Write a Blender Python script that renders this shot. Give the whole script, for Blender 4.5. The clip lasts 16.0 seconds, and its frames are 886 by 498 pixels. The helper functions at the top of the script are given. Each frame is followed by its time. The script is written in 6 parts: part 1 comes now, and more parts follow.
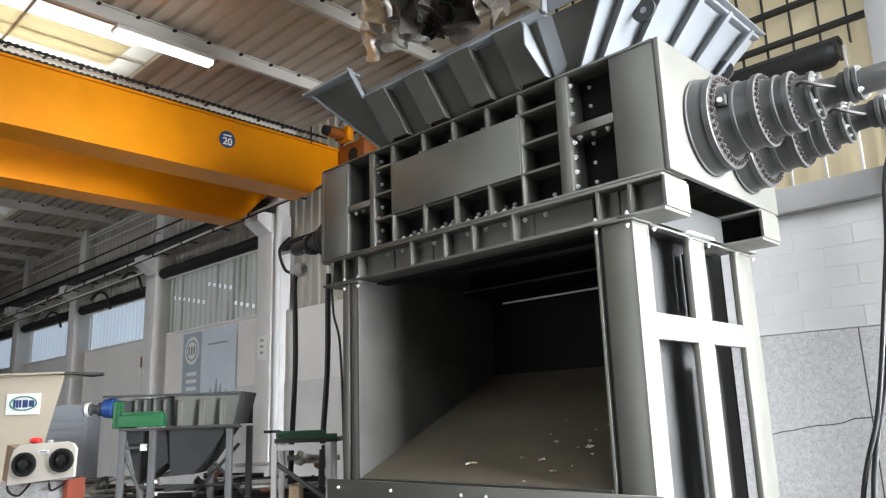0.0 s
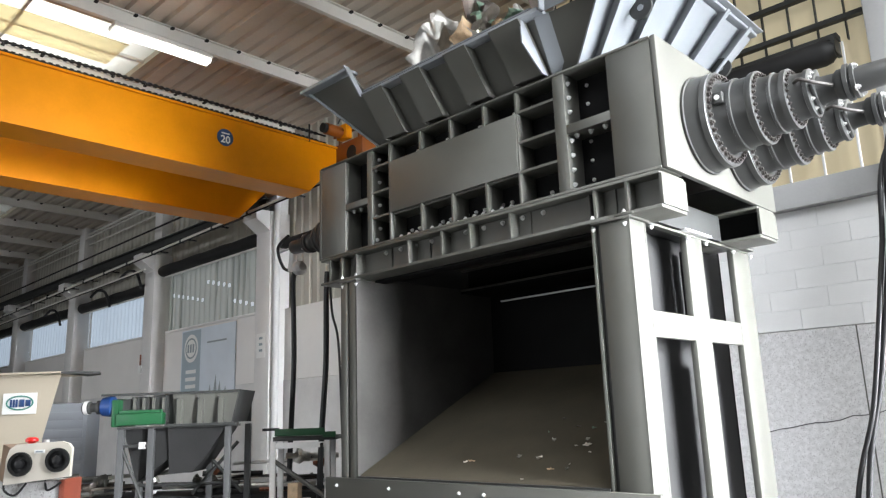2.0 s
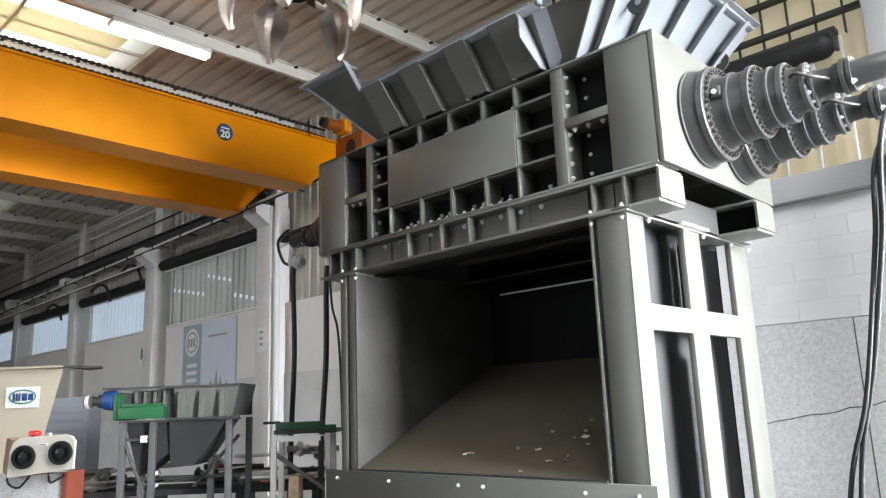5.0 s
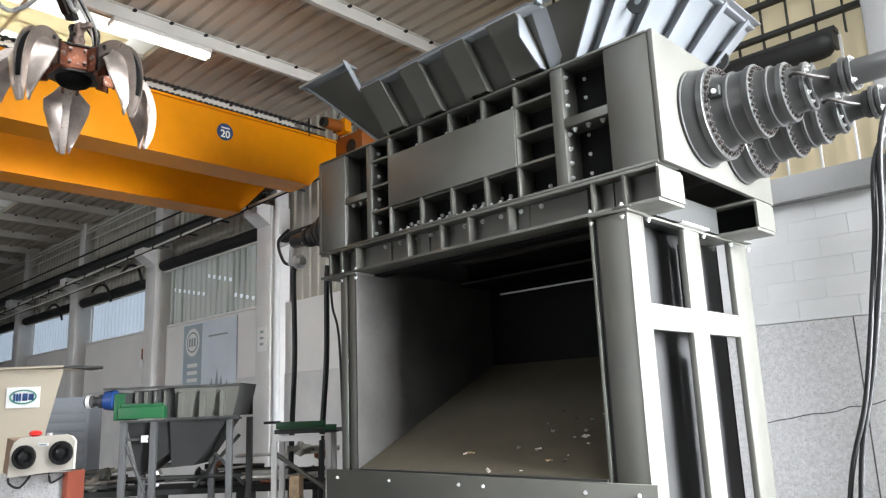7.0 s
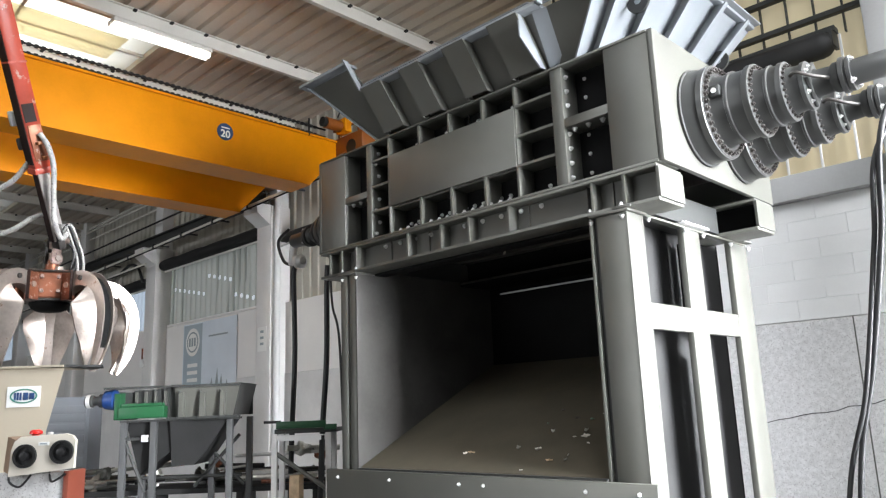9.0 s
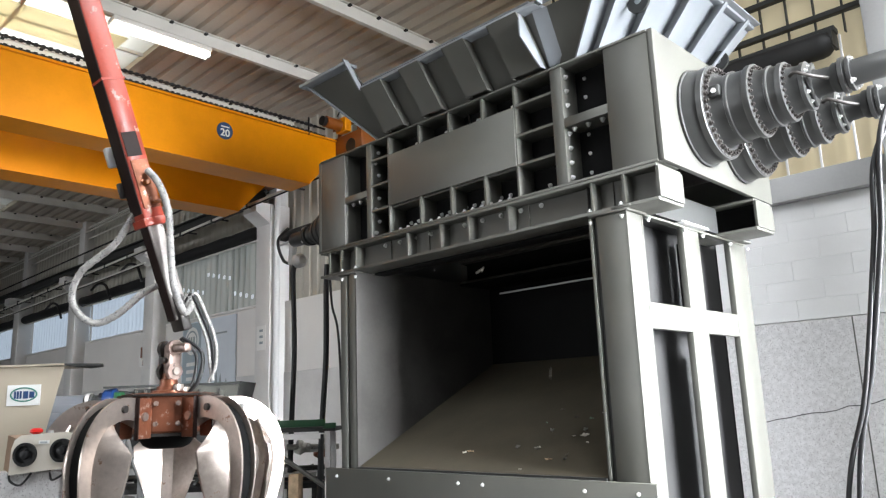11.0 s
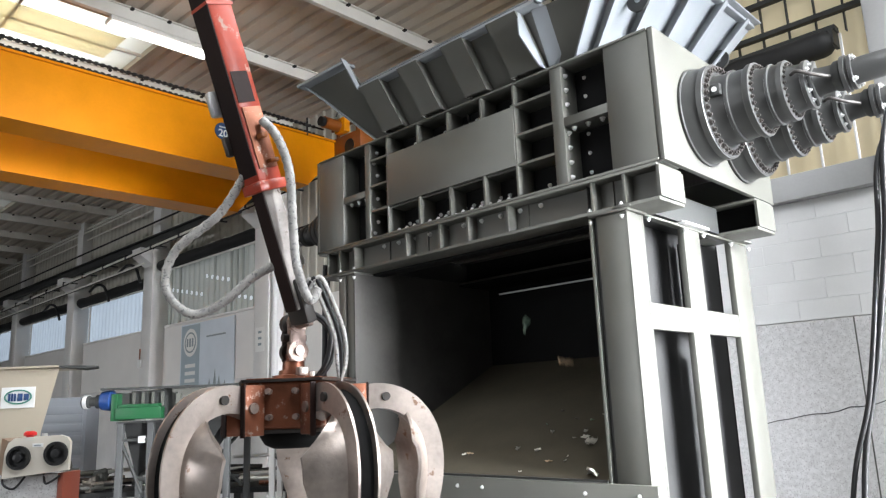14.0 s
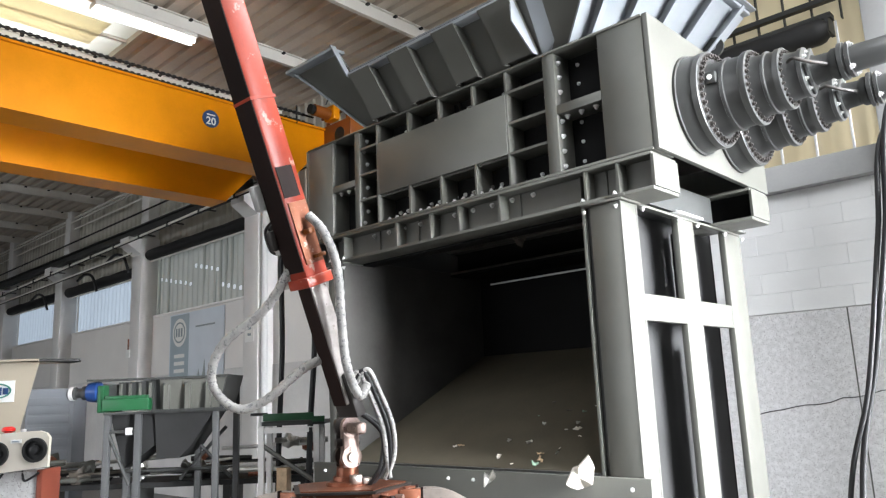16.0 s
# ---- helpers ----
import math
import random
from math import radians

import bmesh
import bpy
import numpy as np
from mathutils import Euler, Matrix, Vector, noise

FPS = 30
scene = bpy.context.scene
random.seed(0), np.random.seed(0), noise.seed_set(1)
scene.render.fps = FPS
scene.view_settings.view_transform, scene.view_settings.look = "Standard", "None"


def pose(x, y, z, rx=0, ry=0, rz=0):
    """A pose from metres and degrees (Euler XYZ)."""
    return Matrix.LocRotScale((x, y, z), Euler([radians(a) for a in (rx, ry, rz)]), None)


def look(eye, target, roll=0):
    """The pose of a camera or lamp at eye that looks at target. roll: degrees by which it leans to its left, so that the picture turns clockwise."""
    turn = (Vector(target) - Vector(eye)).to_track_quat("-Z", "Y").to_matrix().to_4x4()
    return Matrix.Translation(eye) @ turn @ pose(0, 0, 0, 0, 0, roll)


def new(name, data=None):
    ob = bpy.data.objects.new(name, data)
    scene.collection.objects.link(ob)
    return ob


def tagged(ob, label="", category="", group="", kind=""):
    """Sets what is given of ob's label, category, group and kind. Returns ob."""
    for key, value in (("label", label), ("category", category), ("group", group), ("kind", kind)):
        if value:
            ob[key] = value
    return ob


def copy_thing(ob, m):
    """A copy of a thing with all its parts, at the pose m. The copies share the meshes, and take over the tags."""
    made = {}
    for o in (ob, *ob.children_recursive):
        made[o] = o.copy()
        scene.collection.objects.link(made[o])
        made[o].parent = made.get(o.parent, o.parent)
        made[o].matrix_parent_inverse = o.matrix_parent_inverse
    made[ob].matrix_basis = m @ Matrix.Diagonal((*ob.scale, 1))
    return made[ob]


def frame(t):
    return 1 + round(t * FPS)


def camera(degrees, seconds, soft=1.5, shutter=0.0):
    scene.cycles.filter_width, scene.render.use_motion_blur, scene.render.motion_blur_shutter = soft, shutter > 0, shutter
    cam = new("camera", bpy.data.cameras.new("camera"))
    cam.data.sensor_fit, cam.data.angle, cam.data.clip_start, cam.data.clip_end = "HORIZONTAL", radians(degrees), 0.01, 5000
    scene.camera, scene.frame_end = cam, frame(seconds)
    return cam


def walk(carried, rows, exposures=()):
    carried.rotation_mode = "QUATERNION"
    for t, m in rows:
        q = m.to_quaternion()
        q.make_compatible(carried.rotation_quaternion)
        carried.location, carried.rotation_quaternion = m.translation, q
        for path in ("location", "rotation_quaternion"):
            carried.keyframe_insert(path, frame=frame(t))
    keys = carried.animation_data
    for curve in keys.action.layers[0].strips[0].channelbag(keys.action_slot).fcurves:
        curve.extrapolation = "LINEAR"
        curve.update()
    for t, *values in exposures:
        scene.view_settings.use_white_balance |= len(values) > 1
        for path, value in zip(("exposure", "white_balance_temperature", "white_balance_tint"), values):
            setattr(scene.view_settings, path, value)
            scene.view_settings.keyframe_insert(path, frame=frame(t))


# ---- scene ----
cam = camera(61.7, 16.0, soft=1.25, shutter=0.3)
PATH = [
    (0, (2.13, -4.381, 1.608), (0.778, -2.974, 2.048), -1.9),
    (0.5, (2.129, -4.366, 1.616), (0.777, -2.96, 2.055), -1.8),
    (1, (2.123, -4.36, 1.618), (0.77, -2.954, 2.058), -1.9),
    (1.5, (2.132, -4.36, 1.621), (0.779, -2.953, 2.057), -1.9),
    (2, (2.144, -4.367, 1.617), (0.791, -2.959, 2.049), -2.0),
    (2.5, (2.152, -4.37, 1.613), (0.798, -2.962, 2.042), -2.0),
    (3, (2.164, -4.373, 1.617), (0.808, -2.965, 2.041), -2.1),
    (3.5, (2.17, -4.377, 1.614), (0.815, -2.969, 2.035), -2.1),
    (4, (2.171, -4.382, 1.612), (0.815, -2.972, 2.031), -2.1),
    (6.5, (2.178, -4.381, 1.615), (0.82, -2.972, 2.028), -2.2),
    (7, (2.178, -4.381, 1.614), (0.82, -2.972, 2.028), -2.2),
    (7.5, (2.179, -4.381, 1.61), (0.821, -2.973, 2.024), -2.2),
    (8, (2.179, -4.381, 1.61), (0.821, -2.973, 2.024), -2.2),
    (8.5, (2.178, -4.381, 1.609), (0.82, -2.972, 2.023), -2.2),
    (9, (2.18, -4.384, 1.61), (0.822, -2.975, 2.024), -2.2),
    (11.5, (2.178, -4.391, 1.609), (0.822, -2.98, 2.021), -2.1),
    (12, (2.176, -4.388, 1.606), (0.82, -2.977, 2.019), -2.1),
    (12.5, (2.181, -4.388, 1.612), (0.823, -2.978, 2.023), -2.2),
    (13, (2.181, -4.382, 1.604), (0.824, -2.973, 2.018), -2.2),
    (13.5, (2.171, -4.377, 1.607), (0.814, -2.968, 2.021), -2.2),
    (14, (2.153, -4.36, 1.613), (0.798, -2.948, 2.028), -2.2),
    (14.5, (2.136, -4.346, 1.631), (0.784, -2.931, 2.041), -2.2),
    (15, (2.125, -4.324, 1.622), (0.774, -2.909, 2.038), -2.2),
    (15.5, (2.102, -4.297, 1.628), (0.755, -2.877, 2.039), -2.2),
    (16, (2.099, -4.296, 1.638), (0.756, -2.865, 2.023), -2.3),
]
walk(cam, [(t, look(eye, target, roll)) for t, eye, target, roll in PATH])

# ---- world and light ----
world = bpy.data.worlds.new("sky")
scene.world = world
world.use_nodes = True
wn = world.node_tree
sky = wn.nodes.new("ShaderNodeTexSky")
sky.sky_type, sky.sun_disc = "NISHITA", False
sky.sun_elevation, sky.sun_rotation = radians(38), radians(60)
sky.air_density, sky.dust_density = 1.0, 2.5
wn.nodes["Background"].inputs[1].default_value = 0.15
wn.links.new(sky.outputs[0], wn.nodes["Background"].inputs[0])


def area_lamp(name, m, sx, sy, power, color=(1, 1, 1)):
    data = bpy.data.lights.new(name, "AREA")
    data.shape, data.size, data.size_y, data.energy, data.color = "RECTANGLE", sx, sy, power, color
    ob = new(name, data)
    ob.matrix_world = m
    return ob


# daylight of a wide open door, inferred at the hall's right end; roof lights
DAY = (0.92, 0.952, 1.0)
door = area_lamp("daylight_door", look((4.6, 0.55, 2.5), (-4.0, 0.55, 1.3)), 3.4, 4.4, 2700, DAY)
door.data.spread = radians(54)
area_lamp("daylight_roof_east", look((3.3, -1.0, 6.53), (3.3, -1.0, 0)), 2.2, 6.6, 2800, DAY)
# unseen fill lamp, added to light the chamber floor from the front
area_lamp("fill_roof_mid", look((-1.6, -4.5, 6.53), (-1.6, -4.5, 0)), 1.8, 3.8, 420, DAY)
area_lamp("daylight_roof", look((-7.35, -7.0, 6.85), (-7.35, -7.0, 0)), 1.5, 12.6, 1450, DAY)
area_lamp("daylight_roof_far", look((-16.7, -7.0, 6.85), (-16.7, -7.0, 0)), 1.5, 14.6, 300, DAY)
# fill lamp added in the unseen front wall to brighten the back wall
band = area_lamp("fill_front_wall", look((-11.0, -17.85, 3.6), (-9.0, 0, -1.0)), 19.0, 1.6, 1050, DAY)
band.data.spread = radians(75)
scene.view_settings.exposure = -1.6


# ---- materials ----
def material(name, color, rough=0.5, metal=0.0, vary=0.12, grain=60.0, patch=2.5, bump=0.15, spec=0.5, dark=None, wear=0.0, wear_color=(0.5, 0.5, 0.5)):
    """Paint, metal or stone with two scales of variation in colour and gloss, and fine relief."""
    m = bpy.data.materials.new(name)
    m.use_nodes = True
    n, l = m.node_tree.nodes, m.node_tree.links
    b = n["Principled BSDF"]
    tc = n.new("ShaderNodeTexCoord")
    big, fine = n.new("ShaderNodeTexNoise"), n.new("ShaderNodeTexNoise")
    big.inputs["Scale"].default_value, big.inputs["Detail"].default_value = patch, 5
    fine.inputs["Scale"].default_value, fine.inputs["Detail"].default_value = grain, 6
    info = n.new("ShaderNodeObjectInfo")
    shift = n.new("ShaderNodeVectorMath")
    shift.operation = "ADD"
    l.new(tc.outputs["Object"], shift.inputs[0])
    l.new(info.outputs["Random"], shift.inputs[1])
    l.new(shift.outputs[0], big.inputs["Vector"])
    l.new(shift.outputs[0], fine.inputs["Vector"])
    mix = n.new("ShaderNodeMix")
    mix.data_type = "RGBA"
    d = dark or tuple(c * (1 - 2.5 * vary) for c in color)
    mix.inputs[6].default_value, mix.inputs[7].default_value = (*d, 1), (*[min(1, c * (1 + vary)) for c in color], 1)
    add = n.new("ShaderNodeMath")
    add.operation = "MULTIPLY_ADD"
    add.inputs[1].default_value = 0.35
    l.new(fine.outputs[0], add.inputs[0])
    ramp = n.new("ShaderNodeMapRange")
    ramp.inputs[1].default_value, ramp.inputs[2].default_value = 0.3, 0.62
    ramp.inputs[3].default_value, ramp.inputs[4].default_value = 0.1, 0.65
    l.new(big.outputs[0], ramp.inputs[0])
    l.new(ramp.outputs[0], add.inputs[2])
    l.new(add.outputs[0], mix.inputs[0])
    out = mix.outputs[2]
    if wear:
        worn = n.new("ShaderNodeTexNoise")
        worn.inputs["Scale"].default_value, worn.inputs["Detail"].default_value = patch * 4, 8
        worn.inputs["Roughness"].default_value = 0.7
        l.new(shift.outputs[0], worn.inputs["Vector"])
        step = n.new("ShaderNodeMapRange")
        step.inputs[1].default_value, step.inputs[2].default_value = 0.72 - 0.3 * wear, 0.76 - 0.3 * wear
        l.new(worn.outputs[0], step.inputs[0])
        over = n.new("ShaderNodeMix")
        over.data_type = "RGBA"
        over.inputs[7].default_value = (*wear_color, 1)
        l.new(step.outputs[0], over.inputs[0])
        l.new(out, over.inputs[6])
        out = over.outputs[2]
    l.new(out, b.inputs["Base Color"])
    rr = n.new("ShaderNodeMapRange")
    rr.inputs[3].default_value, rr.inputs[4].default_value = rough * 0.8, min(1, rough * 1.2)
    l.new(big.outputs[0], rr.inputs[0])
    l.new(rr.outputs[0], b.inputs["Roughness"])
    b.inputs["Metallic"].default_value = metal
    b.inputs["Specular IOR Level"].default_value = spec
    if bump:
        bp = n.new("ShaderNodeBump")
        bp.inputs["Strength"].default_value, bp.inputs["Distance"].default_value = bump, 0.004
        l.new(fine.outputs[0], bp.inputs["Height"])
        l.new(bp.outputs[0], b.inputs["Normal"])
    return m


def glow(name, color, power):
    m = bpy.data.materials.new(name)
    m.use_nodes = True
    b = m.node_tree.nodes["Principled BSDF"]
    b.inputs["Base Color"].default_value = (*color, 1)
    b.inputs["Emission Color"].default_value = (*color, 1)
    b.inputs["Emission Strength"].default_value = power
    return m


def milky(name, color, through_part=0.5, clear=0.0):
    """Translucent plastic sheet that lets daylight through."""
    m = bpy.data.materials.new(name)
    m.use_nodes = True
    n, l = m.node_tree.nodes, m.node_tree.links
    n.remove(n["Principled BSDF"])
    tc, noi = n.new("ShaderNodeTexCoord"), n.new("ShaderNodeTexNoise")
    noi.inputs["Scale"].default_value, noi.inputs["Detail"].default_value = 1.3, 5
    l.new(tc.outputs["Object"], noi.inputs["Vector"])
    col = n.new("ShaderNodeMix")
    col.data_type = "RGBA"
    col.inputs[6].default_value, col.inputs[7].default_value = (*[c * 0.8 for c in color], 1), (*color, 1)
    l.new(noi.outputs[0], col.inputs[0])
    tr, df, gl, cl = (n.new("ShaderNodeBsdf" + k) for k in ("Translucent", "Diffuse", "Glossy", "Transparent"))
    for s in (tr, df, cl):
        l.new(col.outputs[2], s.inputs["Color"])
    gl.inputs["Roughness"].default_value = 0.12
    m1, m2, m3 = (n.new("ShaderNodeMixShader") for _ in range(3))
    m1.inputs[0].default_value, m2.inputs[0].default_value, m3.inputs[0].default_value = through_part, clear, 0.06
    l.new(df.outputs[0], m1.inputs[1]), l.new(tr.outputs[0], m1.inputs[2])
    l.new(m1.outputs[0], m2.inputs[1]), l.new(cl.outputs[0], m2.inputs[2])
    l.new(m2.outputs[0], m3.inputs[1]), l.new(gl.outputs[0], m3.inputs[2])
    l.new(m3.outputs[0], n["Material Output"].inputs[0])
    return m


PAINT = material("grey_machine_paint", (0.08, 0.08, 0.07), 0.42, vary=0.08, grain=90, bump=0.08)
# sky-lit copy of the machine paint, for the hopper's bright plates
PAINT_SKYLIT = material("skylit_hopper_paint", (0.2, 0.214, 0.23), 0.4, vary=0.06, grain=90, bump=0.06)
STAND = material("grey_stand_paint", (0.055, 0.056, 0.057), 0.5, vary=0.1, bump=0.1)
# real dark paint, and shade painted into recesses of the frame
PAINT_AND_SHADE = material("dark_grey_paint_and_shade", (0.03, 0.031, 0.03), 0.5, vary=0.1, bump=0.1, spec=0.35)
GEAR = material("gearbox_paint", (0.042, 0.043, 0.042), 0.33, vary=0.1, grain=70, bump=0.1)
ZINC = material("zinc_bolt", (0.58, 0.58, 0.57), 0.38, 0.4, vary=0.08, bump=0.05)
STEEL = material("worn_steel", (0.5, 0.435, 0.39), 0.32, 0.8, vary=0.28, grain=45, patch=4, bump=0.25, wear=0.34, wear_color=(0.27, 0.17, 0.12))
STEEL_DARK = material("dark_worn_steel", (0.05, 0.045, 0.042), 0.45, 0.3, vary=0.2, grain=40, patch=6, bump=0.25)
RUSTY = material("rusty_red_steel", (0.24, 0.085, 0.045), 0.38, 0.55, vary=0.3, grain=40, patch=7, bump=0.3, wear=0.42, wear_color=(0.42, 0.31, 0.26))
RED = material("red_boom_paint", (0.46, 0.06, 0.03), 0.3, vary=0.2, grain=50, patch=4, bump=0.1, wear=0.42, wear_color=(0.5, 0.3, 0.24))
# dark marking and lug edges, and the boom faces painted as shaded
BROWN_AND_SHADE = material("dark_brown_steel_and_shade", (0.02, 0.008, 0.006), 0.5, vary=0.3, bump=0.1, spec=0.2)
PALE_STEEL = material("pinkish_worn_steel", (0.36, 0.27, 0.235), 0.4, 0.5, vary=0.3, patch=14, bump=0.3, wear=0.5, wear_color=(0.06, 0.045, 0.04))
WORN_BEAM = material("worn_beam_steel", (0.36, 0.33, 0.31), 0.45, 0.3, vary=0.25, patch=10, bump=0.2, wear=0.35, wear_color=(0.12, 0.09, 0.08))
BLACK = material("black_rubber", (0.012, 0.012, 0.013), 0.5, vary=0.1, bump=0.1)
HOSE = material("grey_hose_sleeve", (0.46, 0.45, 0.43), 0.4, vary=0.25, grain=80, patch=16, bump=0.4, wear=0.62, wear_color=(0.2, 0.2, 0.2))
ORANGE = material("orange_crane_paint", (0.72, 0.25, 0.001), 0.34, vary=0.06, grain=30, bump=0.05, spec=0.25)
# orange darkened to paint the shadows at the crane's end
ORANGE_DEEP = material("deep_orange_paint_and_shade", (0.24, 0.065, 0.006), 0.4, vary=0.08, bump=0.05)
# real black parts, and shade painted on the chamber wall and lid overhang
BLACK_AND_SHADE = material("dark_steel_and_shade", (0.016, 0.016, 0.016), 0.6, vary=0.2, bump=0.1, spec=0.3)
CREAM = material("cream_enamel", (0.5, 0.44, 0.34), 0.35, vary=0.03, bump=0.04)
CREAM_PALE = material("pale_cream_enamel", (0.74, 0.69, 0.6), 0.35, vary=0.03, bump=0.04)
CREAM_METAL = material("cream_roof_steel", (0.74, 0.72, 0.67), 0.5, vary=0.06, bump=0.05)
DECK = material("beige_roof_deck", (0.58, 0.51, 0.43), 0.42, vary=0.1, grain=25, patch=0.8, bump=0.06)
LEDGE = material("smooth_ledge_concrete", (0.3, 0.3, 0.297), 0.7, vary=0.08, grain=40, patch=1.2, bump=0.2)
CONCRETE = material("grey_concrete", (0.76, 0.75, 0.735), 0.8, vary=0.08, grain=40, patch=1.2, bump=0.3)
PANEL = material("pale_wall_panel", (0.85, 0.83, 0.805), 0.75, vary=0.05, grain=40, patch=0.8, bump=0.15)
DADO = material("speckled_wall_panel", (0.6, 0.595, 0.595), 0.7, vary=0.12, grain=90, patch=24, bump=0.3, wear=0.58, wear_color=(0.36, 0.35, 0.35))
SHOP_WALL = material("grey_shop_wall", (0.3, 0.3, 0.3), 0.8, vary=0.08, grain=40, patch=0.8, bump=0.2)
PLASTER = material("stained_pale_plaster", (0.74, 0.73, 0.72), 0.75, vary=0.09, grain=50, patch=1.6, bump=0.25)
BLOCK = material("white_painted_block", (0.68, 0.68, 0.675), 0.65, vary=0.04, grain=60, patch=2, bump=0.3)
FLOOR = material("worn_concrete_floor", (0.19, 0.185, 0.178), 0.6, vary=0.15, grain=30, patch=0.7, bump=0.2)
SHEET = material("corrugated_wall_sheet", (0.5, 0.48, 0.42), 0.4, vary=0.07, grain=20, patch=0.6, bump=0.05)
CHUTE = material("scoured_chute_steel", (0.078, 0.069, 0.05), 0.8, 0.0, vary=0.12, grain=35, patch=3, bump=0.15, spec=0.15)
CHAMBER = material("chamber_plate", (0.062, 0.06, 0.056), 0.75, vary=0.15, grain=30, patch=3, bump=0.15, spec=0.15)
# near-black that paints shade in cells, chamber, grooves and gaps
SHADE_BLACK = material("shade_black_steel", (0.009, 0.009, 0.009), 0.8, vary=0.2, bump=0.15, spec=0.1)
GREEN = material("green_paint", (0.008, 0.062, 0.022), 0.4, vary=0.1, bump=0.1)
BLUE = material("blue_motor_paint", (0.007, 0.03, 0.12), 0.35, vary=0.1, bump=0.05)
NAVY = material("navy_badge", (0.02, 0.06, 0.17), 0.4, vary=0.03, bump=0)
WHITE = material("white_print", (0.86, 0.86, 0.84), 0.5, vary=0.02, bump=0)
GREY_PRINT = material("grey_print", (0.3, 0.36, 0.38), 0.5, vary=0.03, bump=0)
TEAL_PRINT = material("green_print", (0.05, 0.22, 0.17), 0.5, vary=0.03, bump=0)
RED_KNOB = material("red_plastic", (0.7, 0.02, 0.015), 0.3, vary=0.03, bump=0)
POSTER = material("pale_blue_banner", (0.74, 0.81, 0.88), 0.5, vary=0.04, bump=0.05)
SCRAP_A = material("crumpled_tin", (0.55, 0.54, 0.5), 0.3, 0.8, vary=0.2, patch=9, bump=0.3)
SCRAP_B = material("dirty_scrap", (0.1, 0.085, 0.07), 0.6, 0.2, vary=0.3, patch=9, bump=0.4)
SCRAP_C = material("tan_scrap", (0.55, 0.4, 0.25), 0.6, vary=0.25, patch=9, bump=0.3)
SCRAP_D = material("green_scrap", (0.14, 0.22, 0.16), 0.5, vary=0.2, patch=9, bump=0.3)
CHIP = material("pale_scrap_chip", (0.72, 0.68, 0.6), 0.6, vary=0.12, bump=0.1)
PANE = milky("frosted_window_pane", (0.8, 0.86, 0.92), 0.6, 0.5)
ROOFLIGHT = milky("roof_light_sheet", (0.95, 0.95, 0.9), 0.75, 0.1)
LIT_CURB = milky("lit_curb_sheet", (0.95, 0.88, 0.7), 0.7, 0.1)
YELLOWED = milky("yellowed_translucent_sheet", (0.92, 0.76, 0.48), 0.6, 0.0)
GREYED = milky("greyed_translucent_sheet", (0.62, 0.62, 0.56), 0.4, 0.05)
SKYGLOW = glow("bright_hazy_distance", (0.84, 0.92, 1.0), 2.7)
TUBE = glow("fluorescent_tube", (1.0, 0.97, 0.9), 14.0)


# ---- shape helpers ----
def box(bm, x0, x1, y0, y1, z0, z1, bevel=0.0):
    made = bmesh.ops.create_cube(bm, size=1.0, matrix=Matrix.LocRotScale(((x0 + x1) / 2, (y0 + y1) / 2, (z0 + z1) / 2), None, (abs(x1 - x0), abs(y1 - y0), abs(z1 - z0))))
    if bevel:
        edges = {e for v in made["verts"] for e in v.link_edges}
        bmesh.ops.bevel(bm, geom=list(edges), offset=bevel, segments=2, affect="EDGES", profile=0.5)
    return bm


def boxed(x0, x1, y0, y1, z0, z1, bevel=0.0):
    return box(bmesh.new(), x0, x1, y0, y1, z0, z1, bevel)


def rod(bm, a, b, r0, r1=None, n=16, caps=True):
    a, b = Vector(a), Vector(b)
    r1 = r0 if r1 is None else r1
    q = (b - a).to_track_quat("Z", "Y").to_matrix().to_4x4()
    bmesh.ops.create_cone(bm, cap_ends=caps, segments=n, radius1=r0, radius2=r1, depth=(b - a).length, matrix=Matrix.Translation((a + b) / 2) @ q)
    return bm


def turned(profile, axis="X", n=40):
    """A solid of revolution: rows of (along, radius) about the axis."""
    bm = bmesh.new()
    rings = []
    for s, r in profile:
        ring = []
        for k in range(n):
            a = 2 * math.pi * k / n
            c, d = r * math.cos(a), r * math.sin(a)
            ring.append(bm.verts.new((s, c, d) if axis == "X" else (c, d, s)))
        rings.append(ring)
    for p, q in zip(rings, rings[1:]):
        for k in range(n):
            bm.faces.new((p[k], p[(k + 1) % n], q[(k + 1) % n], q[k]))
    bm.faces.new(rings[0][::-1])
    bm.faces.new(rings[-1])
    bmesh.ops.recalc_face_normals(bm, faces=bm.faces)
    return bm


def prism(points, way):
    """A flat outline of 3D points, thickened along a vector."""
    bm = bmesh.new()
    way = Vector(way)
    a = [bm.verts.new(p) for p in points]
    b = [bm.verts.new(Vector(p) + way) for p in points]
    bm.faces.new(a)
    bm.faces.new(b[::-1])
    for k in range(len(a)):
        bm.faces.new((a[k], b[k], b[(k + 1) % len(a)], a[(k + 1) % len(a)]))
    bmesh.ops.recalc_face_normals(bm, faces=bm.faces)
    return bm


